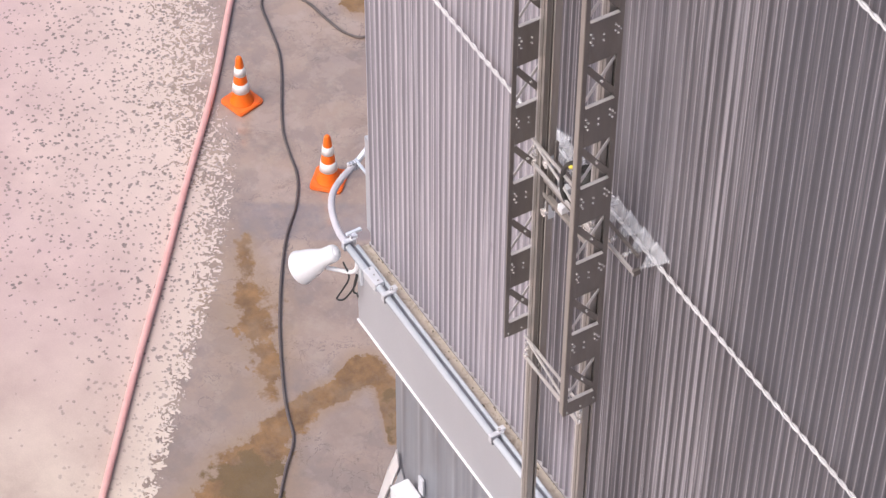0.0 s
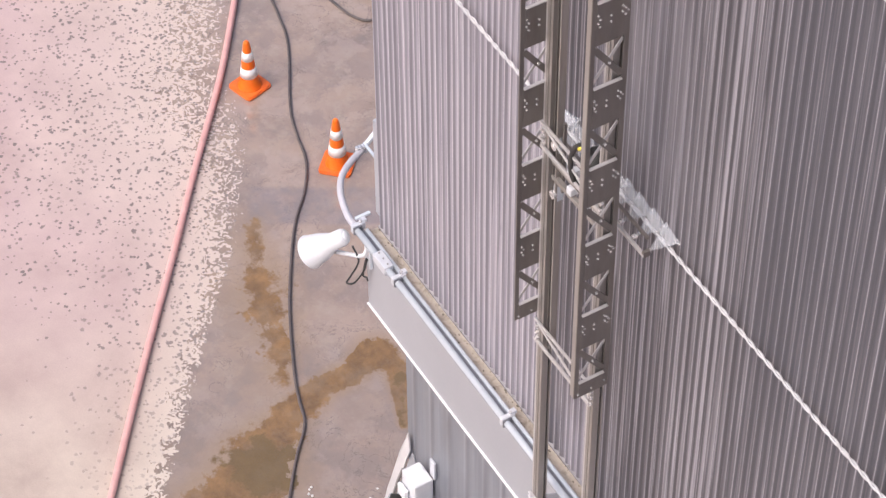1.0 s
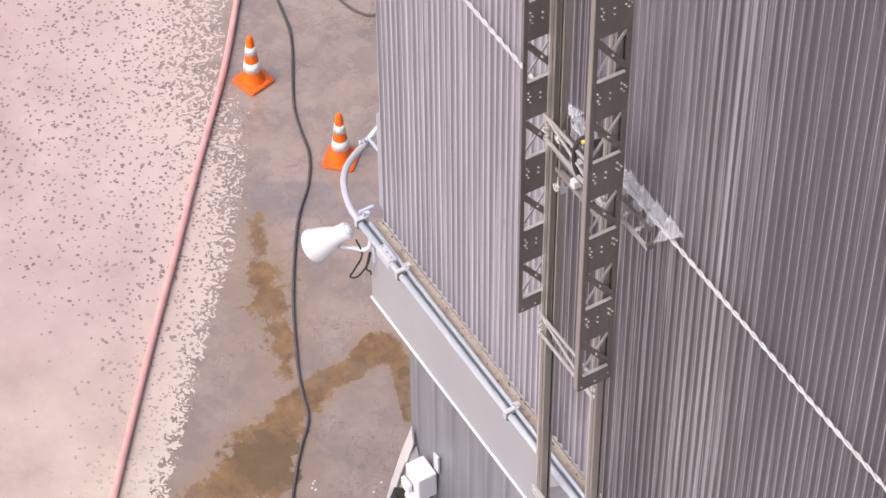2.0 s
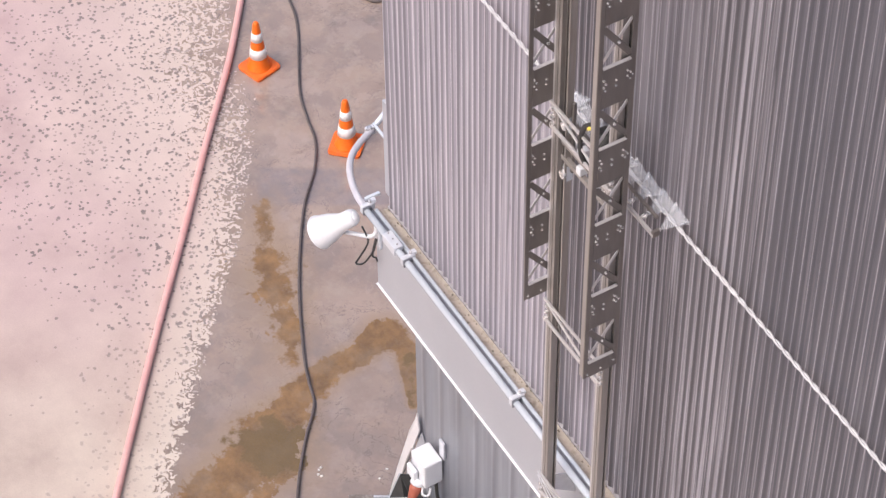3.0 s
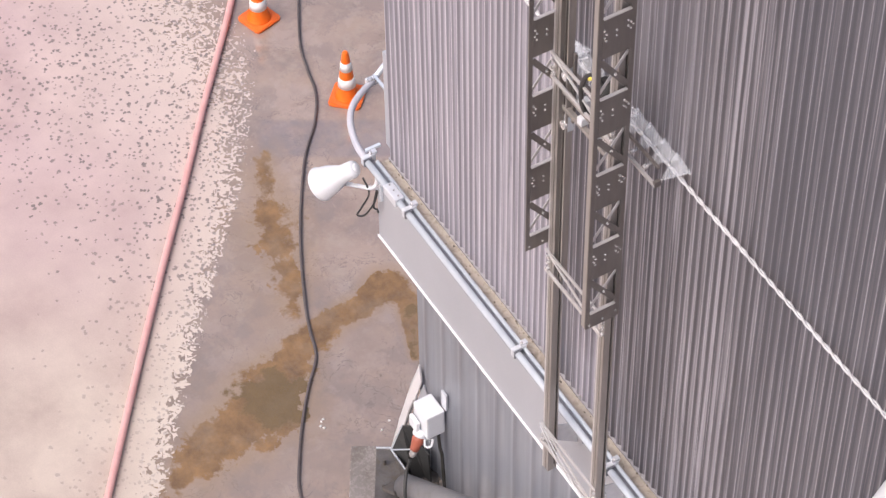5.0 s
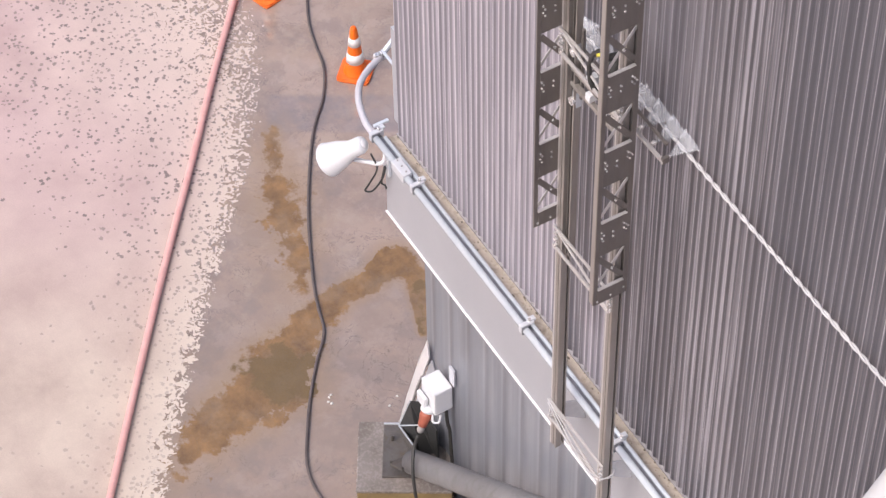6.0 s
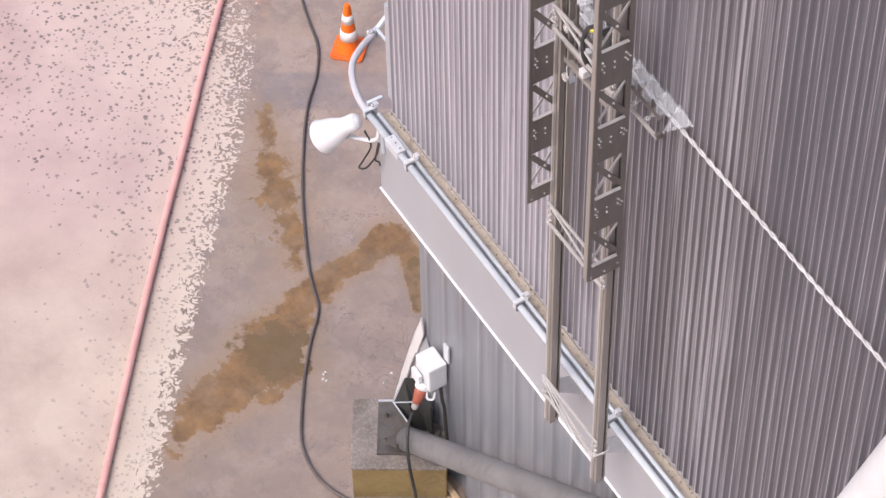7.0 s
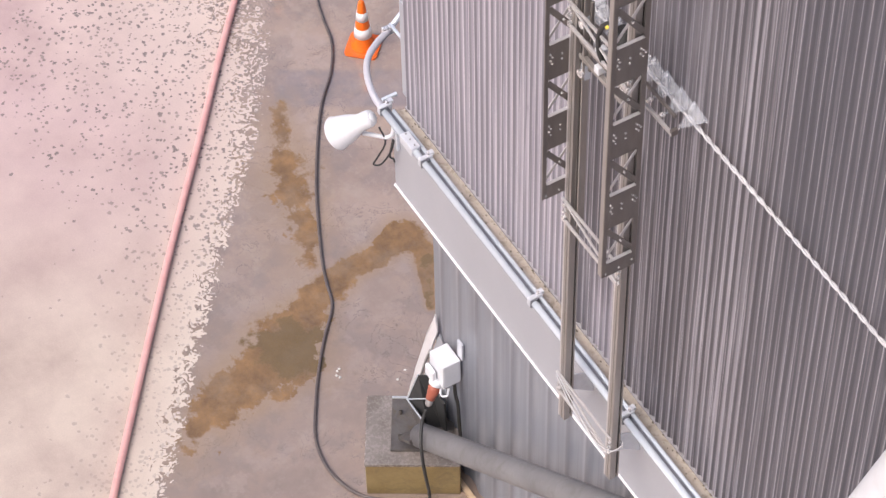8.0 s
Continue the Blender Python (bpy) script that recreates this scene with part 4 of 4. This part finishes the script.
def socket_box():
    s = thing("socket_box", "white power socket box with red plug on the wall", "socket box")
    part("housing", box(0.185, 0.358, 0.06, 0.196, 1.06, 1.285, bevel=0.014), M_WHITE, s)
    part("back_plate", box(0.312, 0.37, 0.196, 0.2115, 1.29, 1.45, bevel=0.004), M_CLIP, s)
    part("flap", box(0.19, 0.29, 0.022, 0.052, 1.08, 1.18, bevel=0.01), M_WHITE, s)
    out = along((0.27, 0.075, 1.085), (0.30, -0.02, 0.90))
    collar = part("socket", lathe(bmesh.new(), [(0, 0), (0.05, 0), (0.05, 0.05), (0.044, 0.055), (0, 0.055)], 20, out), M_WHITE, s, smooth=True)
    plug = part("plug", lathe(bmesh.new(), [(0, 0.056), (0.040, 0.056), (0.042, 0.09), (0.034, 0.13), (0.030, 0.17), (0, 0.17)], 18, out), M_PLUG, s, "dull red plug", True)
    part("gland", lathe(bmesh.new(), [(0, 0.171), (0.026, 0.171), (0.024, 0.21), (0.014, 0.225), (0, 0.225)], 14, out), M_PLUG_GREY, plug, smooth=True)
    part("ring", tube(bmesh.new(), smooth_path([(0.30, 0.08, 1.05), (0.345, 0.05, 1.0), (0.37, 0.08, 1.0), (0.36, 0.10, 1.05)], 5), 0.008, 7), M_WHITE, s, smooth=True)
    part("supply_lead", tube(bmesh.new(), smooth_path([(0.345, 0.15, 1.055), (0.352, 0.155, 0.92), (0.36, 0.165, 0.84), (0.362, 0.17, 0.68), (0.37, 0.18, 0.3)], 6), 0.0125, 8), M_BLACK, s, "black supply lead", True)


socket_box()

# ---- cables and hose on the ground ----
cable = thing("black_cable", "long black rubber cable from plug across the wet concrete", "cable")
plug_lead = [(0.307, -0.042, 0.868), (0.335, -0.09, 0.79), (0.42, -0.15, 0.72), (0.48, -0.175, 0.58), (0.49, -0.16, 0.38), (0.45, -0.12, 0.15), (0.43, -0.12, 0.04), (0.38, -0.19, 0.018)]
cable_path = [(0.38, -0.19, 0.018), (0.27, -0.36, 0.018), (0.12, -0.50, 0.018), (-0.12, -0.565, 0.018), (-0.39, -0.525, 0.014),
              (-0.66, -0.38, 0.014), (-0.93, -0.205, 0.014), (-1.16, -0.03, 0.014), (-1.36, 0.137, 0.014), (-1.58, 0.21, 0.014), (-1.85, 0.315, 0.014), (-2.44, 0.60, 0.014), (-3.05, 0.97, 0.014),
              (-3.36, 1.23, 0.014), (-3.63, 1.39, 0.014), (-3.90, 1.46, 0.014), (-4.20, 1.56, 0.014), (-4.84, 1.887, 0.014), (-5.2, 1.99, 0.014), (-5.50, 2.06, 0.014), (-5.62, 2.16, 0.014), (-5.58, 2.28, 0.014),
              (-5.36, 2.41, 0.014), (-5.1, 2.45, 0.014), (-4.88, 2.50, 0.014), (-4.75, 2.62, 0.014), (-4.8, 2.9, 0.014), (-5.0, 3.3, 0.014)]
part("plug_lead", tube(bmesh.new(), smooth_path(plug_lead, 7), 0.0115, 10), M_BLACK, cable, "clean black lead below the plug", True)
part("sheath", tube(bmesh.new(), smooth_path(cable_path, 7), 0.0115, 10), M_CABLE, cable, smooth=True)

hose = thing("pink_hose", "faded pink water hose lying on pale concrete", "hose")
hp = smooth_path([(-7.6, 3.2, 0.028), (-5.70, 1.88, 0.028), (-4.815, 1.262, 0.028), (-3.97, 0.595, 0.028), (-3.265, 0.053, 0.028), (-2.564, -0.5, 0.028), (-1.617, -1.222, 0.028), (-0.3, -2.2, 0.028), (1.5, -3.5, 0.028)], 26)
part("jacket", tube(bmesh.new(), hp, 0.027, 12), M_HOSE, hose, smooth=True)


# ---- cones ----
def cone():
    c = thing("traffic_cone", "orange traffic cone with two white bands on concrete", "traffic cone", "traffic cones on the yard")
    ring = [(sx * 0.092 + 0.036 * math.cos(a), sy * 0.092 + 0.036 * math.sin(a)) for sx, sy, a0 in ((1, 1, 0), (-1, 1, 90), (-1, -1, 180), (1, -1, 270))
            for a in (radians(a0 + 22.5 * k) for k in range(5))]
    bm = prism(prism(bmesh.new(), ring, 2, 0.006, 0.024), [(0.93 * a, 0.93 * b) for a, b in ring], 2, 0.0245, 0.031)
    part("base", bm, M_ORANGE_BASE, c, "square orange rubber base")
    for sx in (-1, 1):
        for sy in (-1, 1):
            part("foot", box(sx * 0.10 - 0.018, sx * 0.10 + 0.018, sy * 0.10 - 0.018, sy * 0.10 + 0.018, 0.0, 0.0065), M_ORANGE_BASE, c)

    def r(z):
        return 0.083 + (0.026 - 0.083) * (z - 0.03) / 0.45
    body = [(0, 0.029), (0.100, 0.029), (0.092, 0.040), (0.084, 0.052)] + [(r(z), z) for z in (0.10, 0.2, 0.3, 0.4, 0.46)] + [(0.025, 0.482), (0.019, 0.495), (0.012, 0.5), (0.0, 0.5)]
    part("body", lathe(bmesh.new(), body, 32), M_ORANGE, c, smooth=True)
    for lo, hi in ((0.145, 0.235), (0.315, 0.395)):
        part("band", lathe(bmesh.new(), [(r(lo) - 0.004, lo), (r(lo) + 0.003, lo), (r(hi) + 0.003, hi), (r(hi) - 0.004, hi)], 32), M_REFLECT, c, "white reflective band", True)
    return c


first = cone()
first.matrix_world = pose(-4.59, 1.405, 0, 0, 0, 15)
copy_thing(first, pose(-3.476, 1.585, 0, 0, 0, 46))

# ---- sheeting at the building end, white duct, batten, pebbles ----
sheet = thing("sheeting_roll", "grey-white sheeting leaning at the building end", "sheeting")
def wavy_panel(outline, y, thickness):
    """A thin upright sheet of the given (x, z) outline with soft creases."""
    bm = prism(bmesh.new(), outline, 1, y, y + thickness)
    bmesh.ops.subdivide_edges(bm, edges=bm.edges[:], cuts=3, use_grid_fill=True)
    for v in bm.verts:
        v.co.y += 0.012 * noise.noise(Vector((v.co.x * 9, 2.0, v.co.z * 5)))
    return bm


part("folded_sheet", wavy_panel([(-0.40, 0.0), (-0.365, 0.0), (-0.215, 0.40), (-0.03, 0.96), (0.06, 1.25), (0.042, 1.42), (-0.02, 1.24), (-0.12, 0.95), (-0.256, 0.50)], 0.192, 0.01), M_SHEETING, sheet)
part("back_fold", wavy_panel([(-0.17, 0.0), (0.10, 0.0), (0.16, 1.1), (0.075, 1.24), (-0.02, 0.96), (-0.165, 0.50)], 0.204, 0.006), M_FASCIA, sheet, "grey inner fold")
part("hem", tube(bmesh.new(), smooth_path([(-0.03, 0.186, 0.96), (-0.10, 0.184, 0.75), (-0.172, 0.186, 0.51)], 4), 0.009, 8), M_PLUG_GREY, sheet, "dark grey hem", True)
duct = thing("white_duct", "smooth white round duct beside the wall", "duct")
part("pipe", tube(bmesh.new(), [(3.115, -0.3, 0.0), (4.20, -0.3, 3.75), (4.853, -0.3, 6.0), (5.29, -0.3, 7.5), (5.72, -0.3, 9.0)], 0.16, 28), M_WHITE, duct, smooth=True)
part("collar", tube(bmesh.new(), [(5.28, -0.3, 7.46), (5.30, -0.3, 7.53)], 0.168, 28), M_WHITE, duct)
batten = thing("wooden_batten", "bare wooden batten lying beside the block", "batten")
part("batten", box(-0.3, 0.3, -0.018, 0.018, 0.0, 0.03, bevel=0.003, m=pose(0.60, 0.150, 0.0, 0, 0, 1)), M_WOOD, batten)
for k, (x, y) in enumerate([(-0.844, -0.109), (-0.855, -0.088), (-0.812, -0.131), (-0.787, -0.118), (-0.608, 0.301), (-0.563, 0.216)]):
    pb_ = new("pebble", finish("pebble", lathe(bmesh.new(), [(0, 0), (0.008, 0.001), (0.011, 0.006), (0.007, 0.012), (0, 0.014)], 8), M_PEBBLE, True))
    pb_.location, pb_.rotation_euler = (x, y, 0), (0, 0, k)
    pb_.scale = (1.0, 0.7 + 0.1 * (k % 4), 1.0)
    tagged(pb_, "small white pebble on wet concrete", "pebble", "pebbles on the yard")
